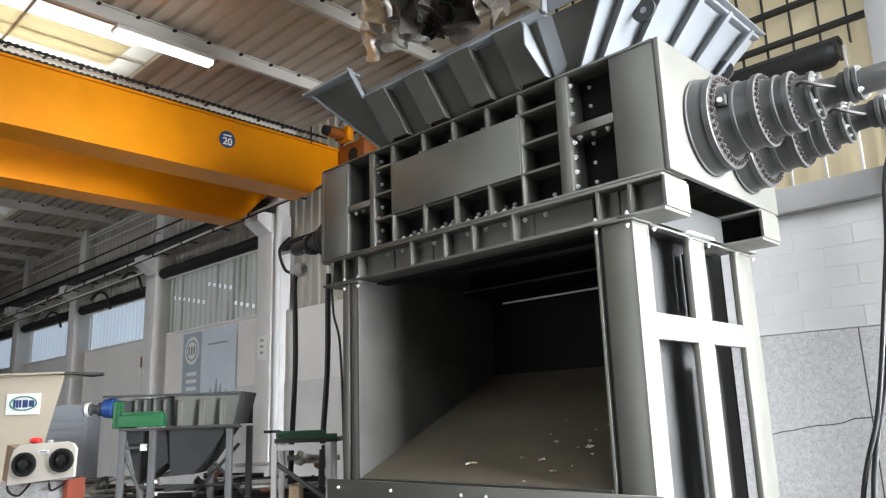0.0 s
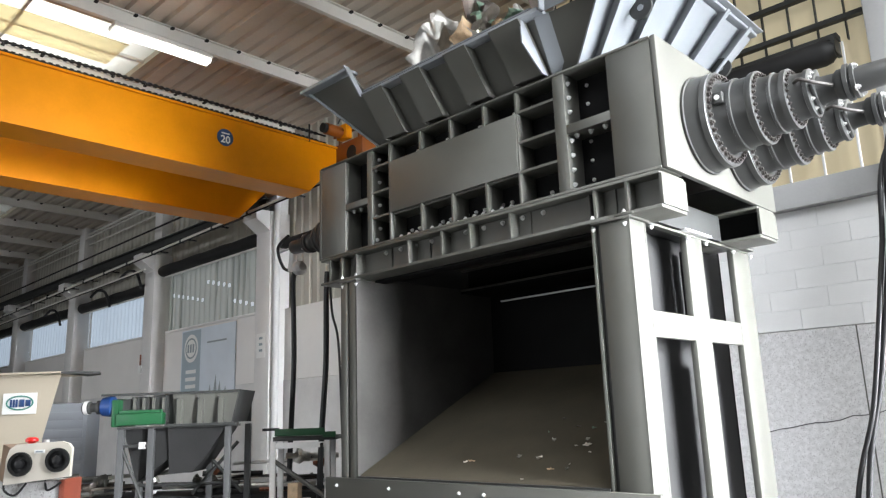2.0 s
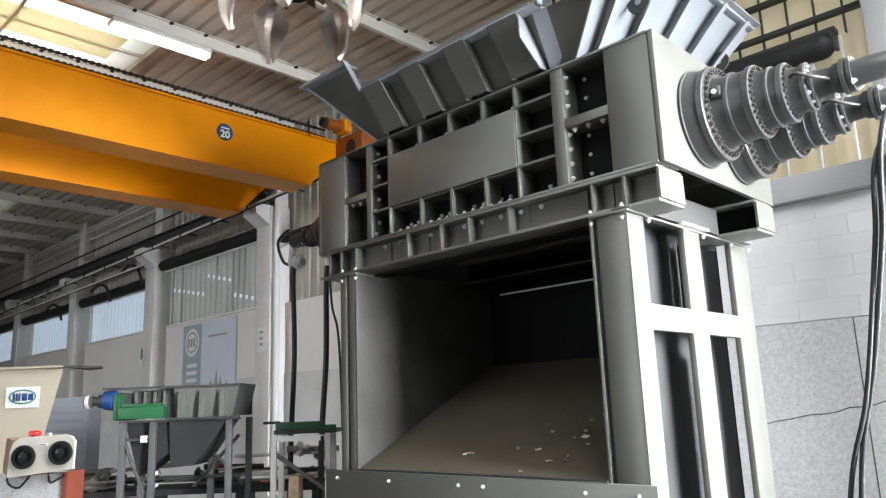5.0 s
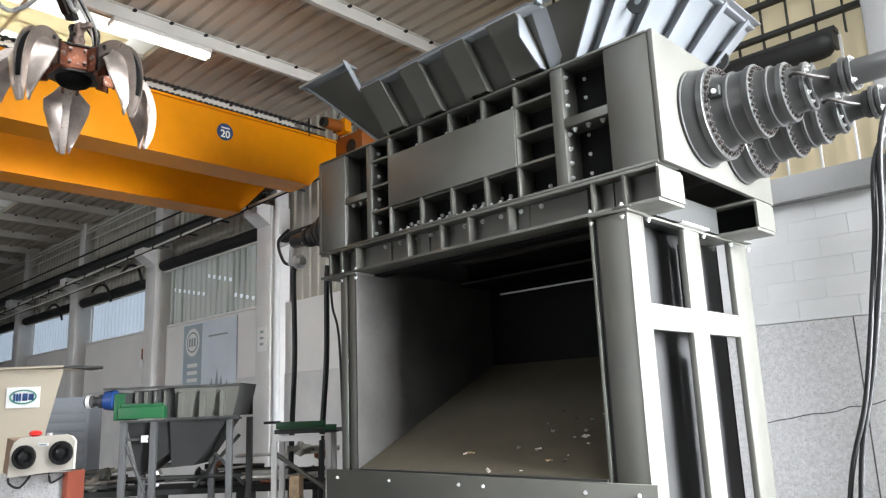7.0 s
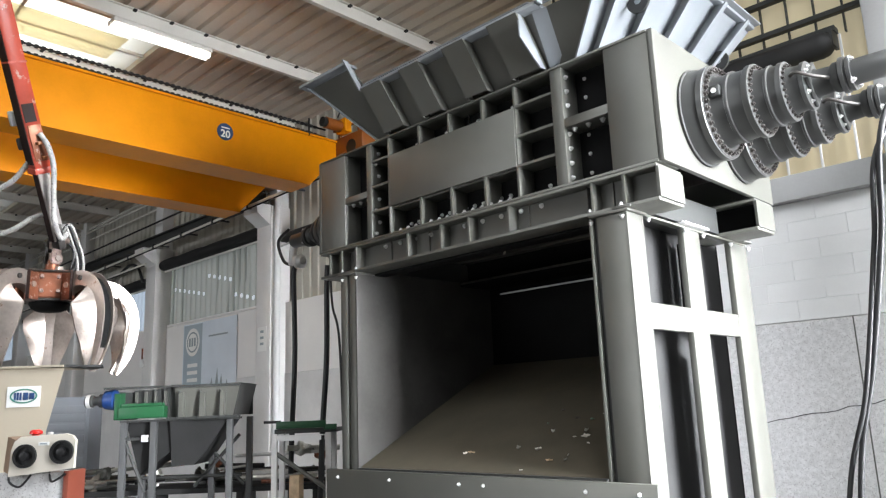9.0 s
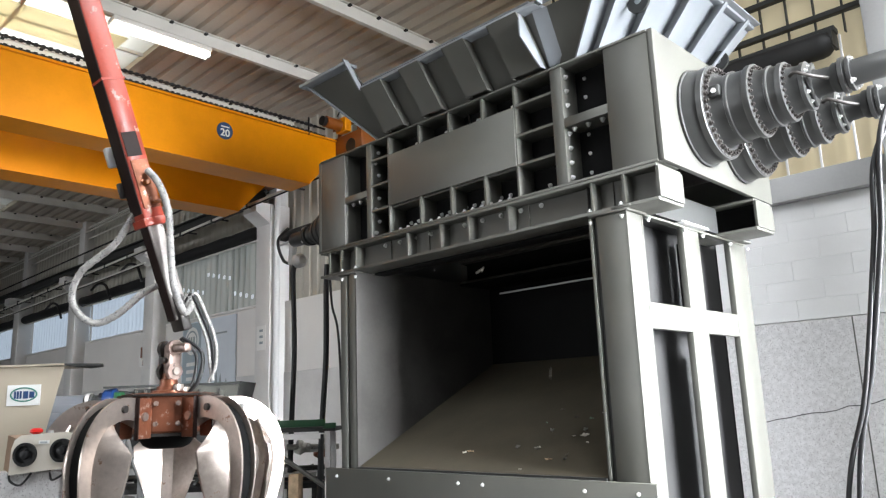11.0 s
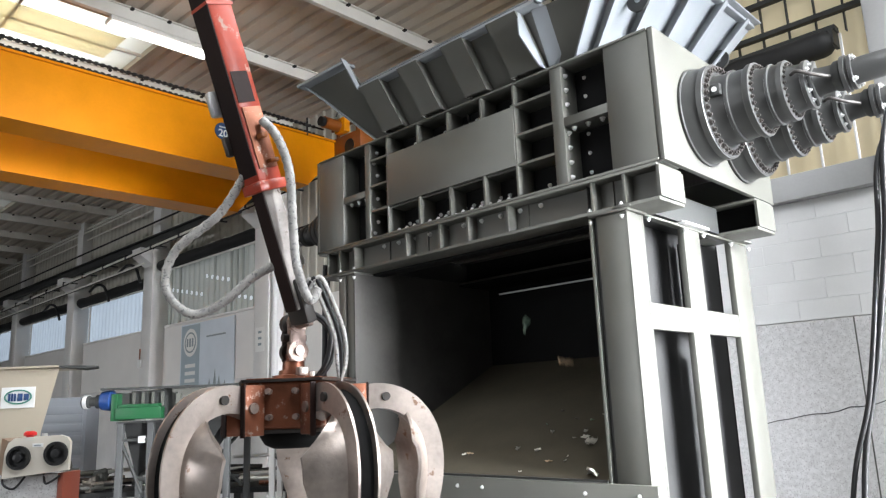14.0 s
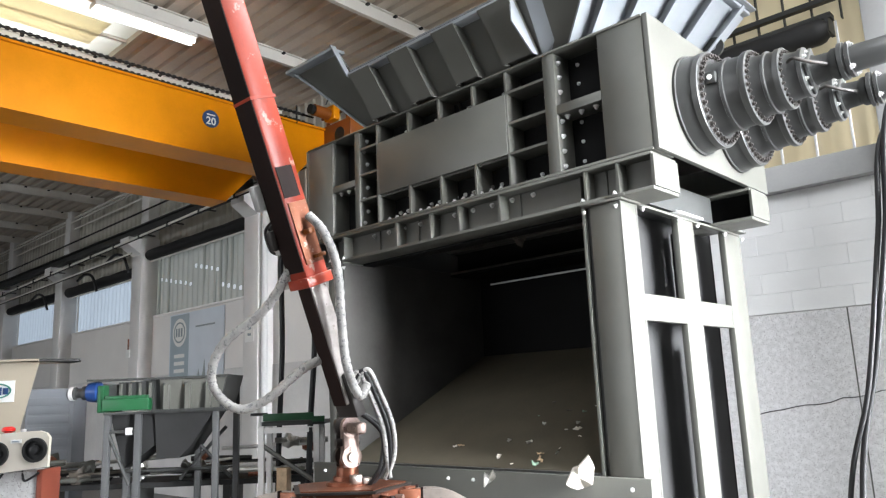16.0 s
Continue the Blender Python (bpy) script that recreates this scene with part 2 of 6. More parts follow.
def pipe(points, r, n=10, ridges=0.0):
    """A hose along a smooth line through the points."""
    pts = [Vector(p) for p in points]
    line = []
    for k in range(len(pts) - 1):
        p0, p1, p2, p3 = pts[max(k - 1, 0)], pts[k], pts[k + 1], pts[min(k + 2, len(pts) - 1)]
        for s in range(10):
            t = s / 10
            line.append(0.5 * (2 * p1 + (p2 - p0) * t + (2 * p0 - 5 * p1 + 4 * p2 - p3) * t * t + (3 * p1 - p0 - 3 * p2 + p3) * t**3))
    line.append(pts[-1])
    bm = bmesh.new()
    rings, side = [], None
    for k, p in enumerate(line):
        d = (line[min(k + 1, len(line) - 1)] - line[max(k - 1, 0)]).normalized()
        side = d.orthogonal().normalized() if side is None else (side - d * side.dot(d)).normalized()
        up = d.cross(side)
        rr = r * (1 + ridges * (k % 2))
        rings.append([bm.verts.new(p + rr * (math.cos(a) * side + math.sin(a) * up)) for a in (2 * math.pi * j / n for j in range(n))])
    for p, q in zip(rings, rings[1:]):
        for j in range(n):
            bm.faces.new((p[j], p[(j + 1) % n], q[(j + 1) % n], q[j]))
    bm.faces.new(rings[0][::-1])
    bm.faces.new(rings[-1])
    return bm


def finish(name, bm, mat, smooth=True):
    me = bpy.data.meshes.new(name)
    bmesh.ops.recalc_face_normals(bm, faces=bm.faces)
    bm.to_mesh(me)
    bm.free()
    me.materials.append(mat)
    if smooth:
        me.set_sharp_from_angle(angle=radians(38))
        for p in me.polygons:
            p.use_smooth = True
    return me


def part(name, bm, mat, parent, label=""):
    """One mesh object under a thing or under a part, in that thing's space."""
    ob = new(name, finish(name, bm, mat))
    ob.parent = parent
    return tagged(ob, label)


def piece(name, me, parent, m):
    """One more object on a mesh that is there already."""
    ob = new(name, me)
    ob.parent = parent
    ob.matrix_basis = m
    return ob


def thing(name, label, category, m=None, group=""):
    ob = new(name)
    ob.empty_display_size = 0.2
    ob.matrix_basis = m or Matrix()
    return tagged(ob, label, category, group)


def structure(name, bm, mat, label=""):
    return tagged(new(name, finish(name, bm, mat)), label, kind="structure")


def corrugated(x0, x1, z0, z1, y, period, depth, slots=()):
    """A sheet with upright trapezoid ribs, along x; slots are short gaps (x, z) in the flats between them."""
    bm = bmesh.new()
    n = int((x1 - x0) / period)
    gaps = {}
    for x, z in slots:
        gaps.setdefault(round((x - x0) / period), []).append(z)
    line = [(x0 + (k + f) * period, d, k if f == 0.0 else None) for k in range(n + 1) for f, d in ((0.0, 0), (0.55, 0), (0.68, 1), (0.87, 1)) if x0 + (k + f) * period <= x1 + 1e-6]
    for (xa, da, k), (xb, db, _) in zip(line, line[1:]):
        cuts = [z0] + [c for z in sorted(gaps.get(k, ())) for c in (z - 0.03, z + 0.03)] + [z1]
        for za, zb in zip(cuts[::2], cuts[1::2]):
            bm.faces.new([bm.verts.new(p) for p in ((xa, y - da * depth, za), (xb, y - db * depth, za), (xb, y - db * depth, zb), (xa, y - da * depth, zb))])
    bmesh.ops.remove_doubles(bm, verts=bm.verts[:], dist=0.0005)
    return bm


def blind_roll(x0, x1, y, z, r):
    """A slack roll of blind cloth: uneven along its length, with a rounded end."""
    line = [(x0, r * 0.55), (x0 + 0.05, r * 0.9)]
    n = max(4, int((x1 - x0) / 0.35))
    line += [(x0 + 0.1 + (x1 - x0 - 0.2) * k / n, r * (1 + 0.07 * math.sin(2.1 * k + x0))) for k in range(n + 1)]
    bm = turned(line + [(x1 - 0.05, r * 0.9), (x1, r * 0.55)], n=20)
    bmesh.ops.translate(bm, vec=(0, y, z), verts=bm.verts[:])
    return bm


# ---- the hall ----
YW, XL, XR, YB, ZC = 2.6, -48.0, 4.7, -18.0, 6.5
COLS = [-8.48 - 4.3 * k for k in range(-2, 9)]


def hall():
    structure("floor", boxed(XL, XR + 14, YB, YW + 0.3, -0.2, 0.0), FLOOR, "worn grey concrete workshop floor")
    structure("ground", boxed(-160, 160, -160, 160, -0.5, -0.21), CONCRETE, "grey concrete yard round the hall")
    # roof deck: ribs run along x; roof lights are left open in it
    # the last opening is unseen, added only for the fill lamp
    holes = [(-8.2, -6.55, -14.0, -0.35), (-17.6, -15.9, -15.0, 0.6), (2.1, 4.5, -4.4, 2.4), (-2.6, -0.6, -6.5, -2.5)]
    bm = bmesh.new()
    period, depth = 0.235, 0.045

    def deck(x0, x1, y0, y1):
        n = max(1, round((y1 - y0) / period))
        p = (y1 - y0) / n
        row = []
        for k in range(n):
            for f, d in ((0.0, 0), (0.6, 0), (0.7, 1), (0.9, 1)):
                row.append((y0 + (k + f) * p, ZC + d * depth))
        row.append((y1, ZC))
        a = [bm.verts.new((x0, y, z)) for y, z in row]
        b = [bm.verts.new((x1, y, z)) for y, z in row]
        for k in range(len(row) - 1):
            bm.faces.new((a[k], a[k + 1], b[k + 1], b[k]))

    xs = sorted({XL, XR, *[h[0] for h in holes], *[h[1] for h in holes]})
    for x0, x1 in zip(xs, xs[1:]):
        inside = [h for h in holes if h[0] <= x0 and x1 <= h[1]]
        if not inside:
            deck(x0, x1, YB, YW + 0.3)
        else:
            deck(x0, x1, YB, inside[0][2])
            deck(x0, x1, inside[0][3], YW + 0.3)
    structure("ceiling", bm, DECK, "beige ribbed steel roof deck")
    for k, (x0, x1, y0, y1) in enumerate(holes):
        bm = bmesh.new()
        for a, b, c, d in ((x0 - 0.06, x0, y0, y1), (x1, x1 + 0.06, y0, y1), (x0 - 0.06, x1 + 0.06, y1, y1 + 0.06), (x0 - 0.06, x1 + 0.06, y0 - 0.06, y0)):
            box(bm, a, b, c, d, ZC - 0.02, ZC + 0.5)
        structure("roof_light_curb_%d" % (k + 1), bm, CREAM, "cream sheet curb round a roof light")
        bm = bmesh.new()
        for j in range(int((y1 - y0) / 1.5)):
            box(bm, x0, x1, y0 + 1.5 * j - 0.02, y0 + 1.5 * j + 0.02, ZC + 0.01, ZC + 0.055)
        box(bm, (x0 + x1) / 2 - 0.02, (x0 + x1) / 2 + 0.02, y0, y1, ZC + 0.01, ZC + 0.055)
        structure("roof_light_bars_%d" % (k + 1), bm, CREAM_METAL, "white glazing bars of the roof light")
        structure("roof_light_%d" % (k + 1), boxed(x0, x1, y0, y1, ZC + 0.06, ZC + 0.07), ROOFLIGHT, "milky roof light sheet with daylight above")
    # translucent sheet stands in for the curb's lit face, so it looks bright
    structure("roof_light_divider", boxed(-7.72, -6.98, -14.0, -0.72, ZC + 0.0, ZC + 0.012), LIT_CURB, "cream translucent sheet standing in for the lit curb face")
    # purlins across, with clips on their top edge
    bm = bmesh.new()
    xs = [-4.37 - 1.82 * k for k in range(-4, 24)]
    for x in xs:
        box(bm, x - 0.012, x + 0.012, YB, YW, ZC - 0.15, ZC - 0.002)
        box(bm, x - 0.05, x + 0.012, YB, YW, ZC - 0.165, ZC - 0.15)
        box(bm, x - 0.05, x + 0.05, YB, YW, ZC - 0.016, ZC - 0.003)
    structure("purlins", bm, CREAM_METAL, "white painted steel purlins under the roof deck")
    bm = bmesh.new()
    for x in xs:
        for k in range(24):
            y = YW - 0.3 - 0.47 * k
            box(bm, x - 0.06, x + 0.06, y - 0.02, y + 0.02, ZC - 0.035, ZC - 0.012)
    structure("purlin_clips", bm, BLACK_AND_SHADE, "small dark clips along the purlins")
    # closing walls, unseen and added; grey to cut bounced light
    structure("wall_far", boxed(XL - 0.2, XL, YB, YW + 0.3, 0, ZC + 0.1), SHOP_WALL, "grey end wall of the hall")
    bm = bmesh.new()
    box(bm, XL, XR, YB - 0.2, YB, 0, 2.75)
    box(bm, XL, XR, YB - 0.2, YB, 4.45, ZC + 0.1)
    box(bm, XL, -20.6, YB - 0.2, YB, 2.75, 4.45)
    box(bm, -1.4, XR, YB - 0.2, YB, 2.75, 4.45)
    structure("wall_front", bm, SHOP_WALL, "unseen grey long wall with an added opening for fill light")
    bm = bmesh.new()
    box(bm, XR, XR + 0.25, YB, -1.25, 0, ZC + 0.1)
    box(bm, XR, XR + 0.25, 2.3, YW + 0.3, 0, ZC + 0.1)
    box(bm, XR, XR + 0.25, -1.25, 2.3, 5.1, ZC + 0.1)
    structure("wall_east", bm, SHOP_WALL, "grey end wall with a wide open door")


hall()


# holes in the first window's sheet, standing in for three slanting rows of reflections
REFLECTION_SLOTS = [(-12.42 + 0.2 * k, 4.18 - 0.04 * k) for k in range(7)] + [(-11.03 + 0.2 * k, 4.27 - 0.046 * k) for k in range(5)] + [(-10.06 + 0.2 * k, 3.77 - 0.045 * k) for k in range(4)]


def back_wall():
    # dado, upper panel, window band, sheeting; cut into bays by the columns
    structure("wall_dado", boxed(-4.15, XR, YW, YW + 0.2, 0, 2.23), DADO, "speckled grey precast dado of the back wall")
    structure("wall_dado_west", boxed(XL, -4.15, YW, YW + 0.2, 0, 2.23), PLASTER, "pale grey stained plaster dado of the back wall")
    structure("wall_panel", boxed(XL, -4.15, YW + 0.012, YW + 0.2, 2.235, 3.4), PANEL, "pale beige precast wall panels")
    structure("wall_core", boxed(-4.15, XR, YW + 0.0, YW + 0.2, 2.235, 3.31), BLOCK, "grey joints behind white blockwork")
    structure("ledge_beam", boxed(-4.15, XR, YW - 0.1, YW + 0.2, 3.315, 3.55, 0.01), LEDGE, "smooth grey concrete ledge beam on the wall")
    # sheeting above, right of the first column: yellowed translucent
    structure("sheeting_east", corrugated(-4.1, XR, 3.55, ZC, YW + 0.12, 0.30, 0.02), YELLOWED, "yellowed translucent corrugated sheeting")
    structure("sheeting_mid", corrugated(-8.76, -4.02, 3.4, ZC, YW + 0.12, 0.22, 0.03), SHEET, "grey beige corrugated wall sheeting")
    bm = bmesh.new()
    for z in (4.97, 5.3):
        box(bm, -4.1, XR, YW - 0.02, YW + 0.05, z, z + 0.045)
    for k in range(40):
        x = -4.0 + 0.24 * k
        box(bm, x - 0.006, x + 0.006, YW + 0.055, YW + 0.1, 4.8, ZC)
    lap = bmesh.new()
    for k in range(29):
        x = -4.0 + 0.3 * k
        box(lap, x - 0.008, x + 0.008, YW + 0.07, YW + 0.1, 3.55, 4.8)
    structure("sheeting_laps_east", lap, BLOCK, "pale lap joints of the yellowed sheeting")
    structure("sheeting_rails_east", bm, PAINT_AND_SHADE, "dark steel rails across the sheeting")
    n = 0
    for a, b in zip(COLS[2:], COLS[3:]):
        x0, x1 = b + 0.3, a - 0.24
        n += 1
        mat = GREYED if n == 1 else PANE
        top = 4.68 if n == 1 else 4.42
        structure("sheeting_%d" % n, corrugated(x0 - 0.3, x1 + 0.3, top, ZC, YW + 0.13, 0.22, 0.03), SHEET, "grey beige corrugated wall sheeting")
        if n == 1:
            structure("window_1", corrugated(x0 - 0.16, x1 + 0.1, 3.4, top, YW + 0.1, 0.2, 0.045, REFLECTION_SLOTS), mat, "greyed translucent corrugated window sheet")
        else:
            w = structure("window_%d" % n, corrugated(x0 - 0.16, x1 + 0.1, 3.4, top, YW + 0.12, 0.2, 0.02), mat, "frosted bright corrugated window band")
            w.visible_shadow = False
            bm = bmesh.new()
            for k in range(2):
                x = x0 + 0.02 + (x1 - x0 - 0.04) * k
                box(bm, x - 0.012, x + 0.012, YW + 0.07, YW + 0.11, 3.42, top - 0.02)
            part("window_bar", bm, CREAM_METAL, w)
        roll = tagged(new("roller_blind", finish("roller_blind", blind_roll(x0 - 0.1, x1 + 0.12, YW - 0.12, top, 0.115), BLACK_AND_SHADE)), "rolled up black blind above a window", "blind", "window blinds")
        for x in (x0 - 0.12, x1 + 0.1):
            part("bracket", boxed(x, x + 0.03, YW - 0.2, YW + 0.02, top - 0.1, top + 0.12), PAINT_AND_SHADE, roll)
        part("bottom_bar", boxed(x0, x1, YW - 0.13, YW - 0.1, top - 0.15, top - 0.12), CREAM_METAL, roll, "pale bottom bar of the blind")
        structure("window_sill_%d" % n, boxed(x0, x1, YW - 0.03, YW + 0.1, 3.40, 3.44), PANEL)
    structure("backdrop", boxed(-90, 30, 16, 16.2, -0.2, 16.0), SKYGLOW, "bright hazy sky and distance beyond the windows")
    # columns with brackets for the crane runway
    for k, x in enumerate(COLS):
        if -5 < x < 3:
            continue
        bm = boxed(x - 0.22, x + 0.22, YW - 0.28, YW + 0.1, 0, 5.04, 0.015)
        box(bm, x - 0.17, x + 0.17, YW - 0.14, YW + 0.1, 5.04, ZC, 0.01)
        structure("column_bracket_%d" % (k + 1), prism([(x - 0.2, YW - 0.281, 4.7), (x - 0.2, YW - 0.55, 4.88), (x - 0.2, YW - 0.55, 5.04), (x - 0.2, YW - 0.281, 5.04)], (0.4, 0, 0)), CONCRETE, "grey concrete runway bracket")
        structure("column_%d" % (k + 1), bm, CONCRETE, "grey precast concrete column with a runway bracket")
    # downpipe beside the first column
    structure("downpipe", rod(bmesh.new(), (-8.19, YW - 0.2, 0.05), (-8.19, YW - 0.2, 5.2), 0.055), BLOCK, "white painted downpipe beside a column")
    # runway girder and its rail, eaves pipes
    bm = bmesh.new()
    y = YW - 0.42
    box(bm, XL, -8.2, y - 0.07, y + 0.07, 5.045, 5.06)
    box(bm, XL, -8.2, y - 0.008, y + 0.008, 5.06, 5.2)
    box(bm, XL, -8.2, y - 0.07, y + 0.07, 5.2, 5.215)
    box(bm, XL, -8.2, y - 0.025, y + 0.025, 5.215, 5.25)
    structure("crane_runway", bm, PAINT_AND_SHADE, "dark steel crane runway girder on brackets")
    bm = bmesh.new()
    for dy, z, r in ((-0.05, 6.33, 0.025), (-0.12, 6.2, 0.018), (-0.03, 6.05, 0.018)):
        rod(bm, (XL, YW + dy, z), (-9.0, YW + dy, z), r, n=8)
    structure("eaves_pipes", bm, CREAM_METAL, "pale pipes along the eaves")
    bm = bmesh.new()
    rod(bm, (-30, 2.0, 4.57), (-3.9, 2.0, 5.08), 0.028, n=10)
    structure("conduit", bm, CREAM_METAL, "grey steel conduit along the wall")
    bm = bmesh.new()
    rod(bm, (-30, 2.0, 4.42), (-12.3, 2.0, 4.64), 0.02, n=8)
    # dark rods added so the pale conduits stand out
    cable = bmesh.new()
    rod(cable, (-30, 1.96, 4.51), (-3.9, 1.96, 5.03), 0.014, n=8)
    rod(cable, (-30, 1.96, 4.37), (-12.3, 1.96, 4.59), 0.012, n=8)
    rod(cable, (-30, 2.3, 5.45), (-9.2, 2.3, 5.62), 0.02, n=8)
    structure("wall_cable_run", cable, BLACK_AND_SHADE, "thin black rods added along the conduits for contrast")
    clips = bmesh.new()
    for k in range(22):
        x = -29.5 + 1.17 * k
        z = 4.57 + (x + 30) * 0.01954
        box(clips, x - 0.02, x + 0.02, 1.99, 2.3, z + 0.028, z + 0.05)
        box(clips, x - 0.02, x + 0.02, 1.96, 2.04, z - 0.04, z + 0.05)
    structure("conduit_clips", clips, PAINT_AND_SHADE, "small dark clips that carry the conduit")
    structure("conduit_lower", bm, CREAM_METAL, "thin pale conduit along the wall")


back_wall()


def overhead_crane():
    c = thing("overhead_crane", "orange double girder overhead crane with a round badge", "crane")
    for x1 in (-6.2, -8.1):
        bm = prism([(x1, -17.5, 4.78), (x1, 1.64, 4.78), (x1, 2.1, 5.27), (x1, 2.1, 5.5), (x1, -17.5, 5.5)], (-0.42, 0, 0))
        part("girder", bm, ORANGE, c)
        g = boxed(x1 - 0.46, x1 + 0.03, -17.5, 2.1, 5.503, 5.53)
        part("top_flange", g, ORANGE, c)
        part("bottom_flange", boxed(x1 - 0.45, x1 + 0.025, -17.5, 1.62, 4.755, 4.777), ORANGE, c)
    e = boxed(-8.9, -5.6, 2.103, 2.36, 5.3, 5.56, 0.01)
    part("end_carriage", e, ORANGE_DEEP, c)
    for x in (-8.6, -5.85):
        part("wheel", rod(bmesh.new(), (x, 2.1, 5.36), (x, 2.34, 5.36), 0.11, n=24), BLACK_AND_SHADE, c)
    # rail for the power cable along the near girder, on short posts
    for z in (5.54, 5.65):
        part("conductor_rail", boxed(-6.21, -6.18, -17.5, 1.9, z, z + 0.016), BLACK_AND_SHADE, c)
    for k in range(60):
        for z in (5.531, 5.641):
            part("rail_insulator", boxed(-6.215, -6.175, 1.7 - 0.075 * k, 1.738 - 0.075 * k, z, z + 0.034), BLACK_AND_SHADE, c)
    for k in range(0, 13, 3):
        part("rail_post", rod(bmesh.new(), (-6.18, 1.6 - 1.35 * k, 5.5), (-6.18, 1.6 - 1.35 * k, 5.76), 0.014, n=8), BLACK_AND_SHADE, c)
    part("drive_motor", rod(bmesh.new(), (-5.95, 1.72, 5.66), (-5.95, 2.1, 5.66), 0.085, n=20), ORANGE_DEEP, c)
    part("drive_cap", rod(bmesh.new(), (-5.95, 1.66, 5.66), (-5.95, 1.72, 5.66), 0.07, n=20), BLACK_AND_SHADE, c)
    part("gear_case", boxed(-6.05, -5.82, 1.98, 2.1, 5.56, 5.78, 0.02), ORANGE, c)
    for x in (-6.15, -5.7):
        part("buffer_post", boxed(x - 0.02, x + 0.02, 2.12, 2.16, 5.56, 5.86), ORANGE_DEEP, c)
    for z in (5.7, 5.83):
        part("guard_bar", boxed(-6.3, -5.5, 2.125, 2.155, z, z + 0.03), ORANGE_DEEP, c)
    part("cable_loop", pipe([(-5.9, 1.9, 5.76), (-5.8, 1.95, 5.92), (-5.65, 2.05, 5.84), (-5.62, 2.12, 5.6)], 0.012), BLACK, c)
    badge = part("badge", rod(bmesh.new(), (-6.2, 0.28, 5.23), (-6.19, 0.28, 5.23), 0.115, n=40), NAVY, c, "round navy badge with white number")
    for body, size, dz in (("20", 0.138, -0.075),):
        cu = bpy.data.curves.new("number", "FONT")
        cu.body, cu.size, cu.align_x, cu.extrude, cu.offset = body, size, "CENTER", 0.002, 0.003
        t = new("number", cu)
        t.parent = badge
        t.matrix_basis = Matrix.Translation((-6.186, 0.28, 5.23 + dz)) @ Matrix(((0, 0, 1, 0), (1, 0, 0, 0), (0, 1, 0, 0), (0, 0, 0, 1)))
        cu.materials.append(WHITE)
    part("print", boxed(-6.189, -6.187, 0.22, 0.34, 5.275, 5.293), WHITE, badge)


overhead_crane()


def tube_lamp(x, y0, y1, z):
    t = thing("tube_lamp", "long lit fluorescent tube lamp under the roof", "lamp", group="tube lamps")
    part("housing", boxed(x - 0.1, x + 0.1, y0, y1, z + 0.03, z + 0.09, 0.01), CREAM_METAL, t)
    part("tube", rod(bmesh.new(), (x - 0.03, y0 + 0.02, z), (x - 0.03, y1 - 0.02, z), 0.035, n=12), TUBE, t)
    part("tube", rod(bmesh.new(), (x + 0.05, y0 + 0.02, z), (x + 0.05, y1 - 0.02, z), 0.035, n=12), TUBE, t)


tube_lamp(-6.2, -1.25, 0.02, 6.2)


# ---- the shredder ----
BOLT = {}


def bolts(parent, places, way="-Y", r=0.014, dark=False):
    """Hexagon bolts with washers at the places, heads facing along the way."""
    if dark not in BOLT:
        bm = rod(bmesh.new(), (0, 0, 0), (0, 0, 0.005), 1.35 * 0.014, n=12)
        rod(bm, (0, 0, 0.005), (0, 0, 0.018), 0.014, n=6)
        rod(bm, (0, 0, 0.018), (0, 0, 0.026), 0.008, n=8)
        BOLT[dark] = finish("bolt", bm, STEEL_DARK if dark else ZINC)
    turn = {"-Y": pose(0, 0, 0, 90, 0, 0), "+X": pose(0, 0, 0, 0, 90, 0), "-X": pose(0, 0, 0, 0, -90, 0), "+Z": Matrix(), "-Z": pose(0, 0, 0, 180, 0, 0)}[way]
    for p in places:
        piece("bolt", BOLT[dark], parent, Matrix.Translation(p) @ turn @ Matrix.Diagonal((r / 0.014,) * 3 + (1,)))


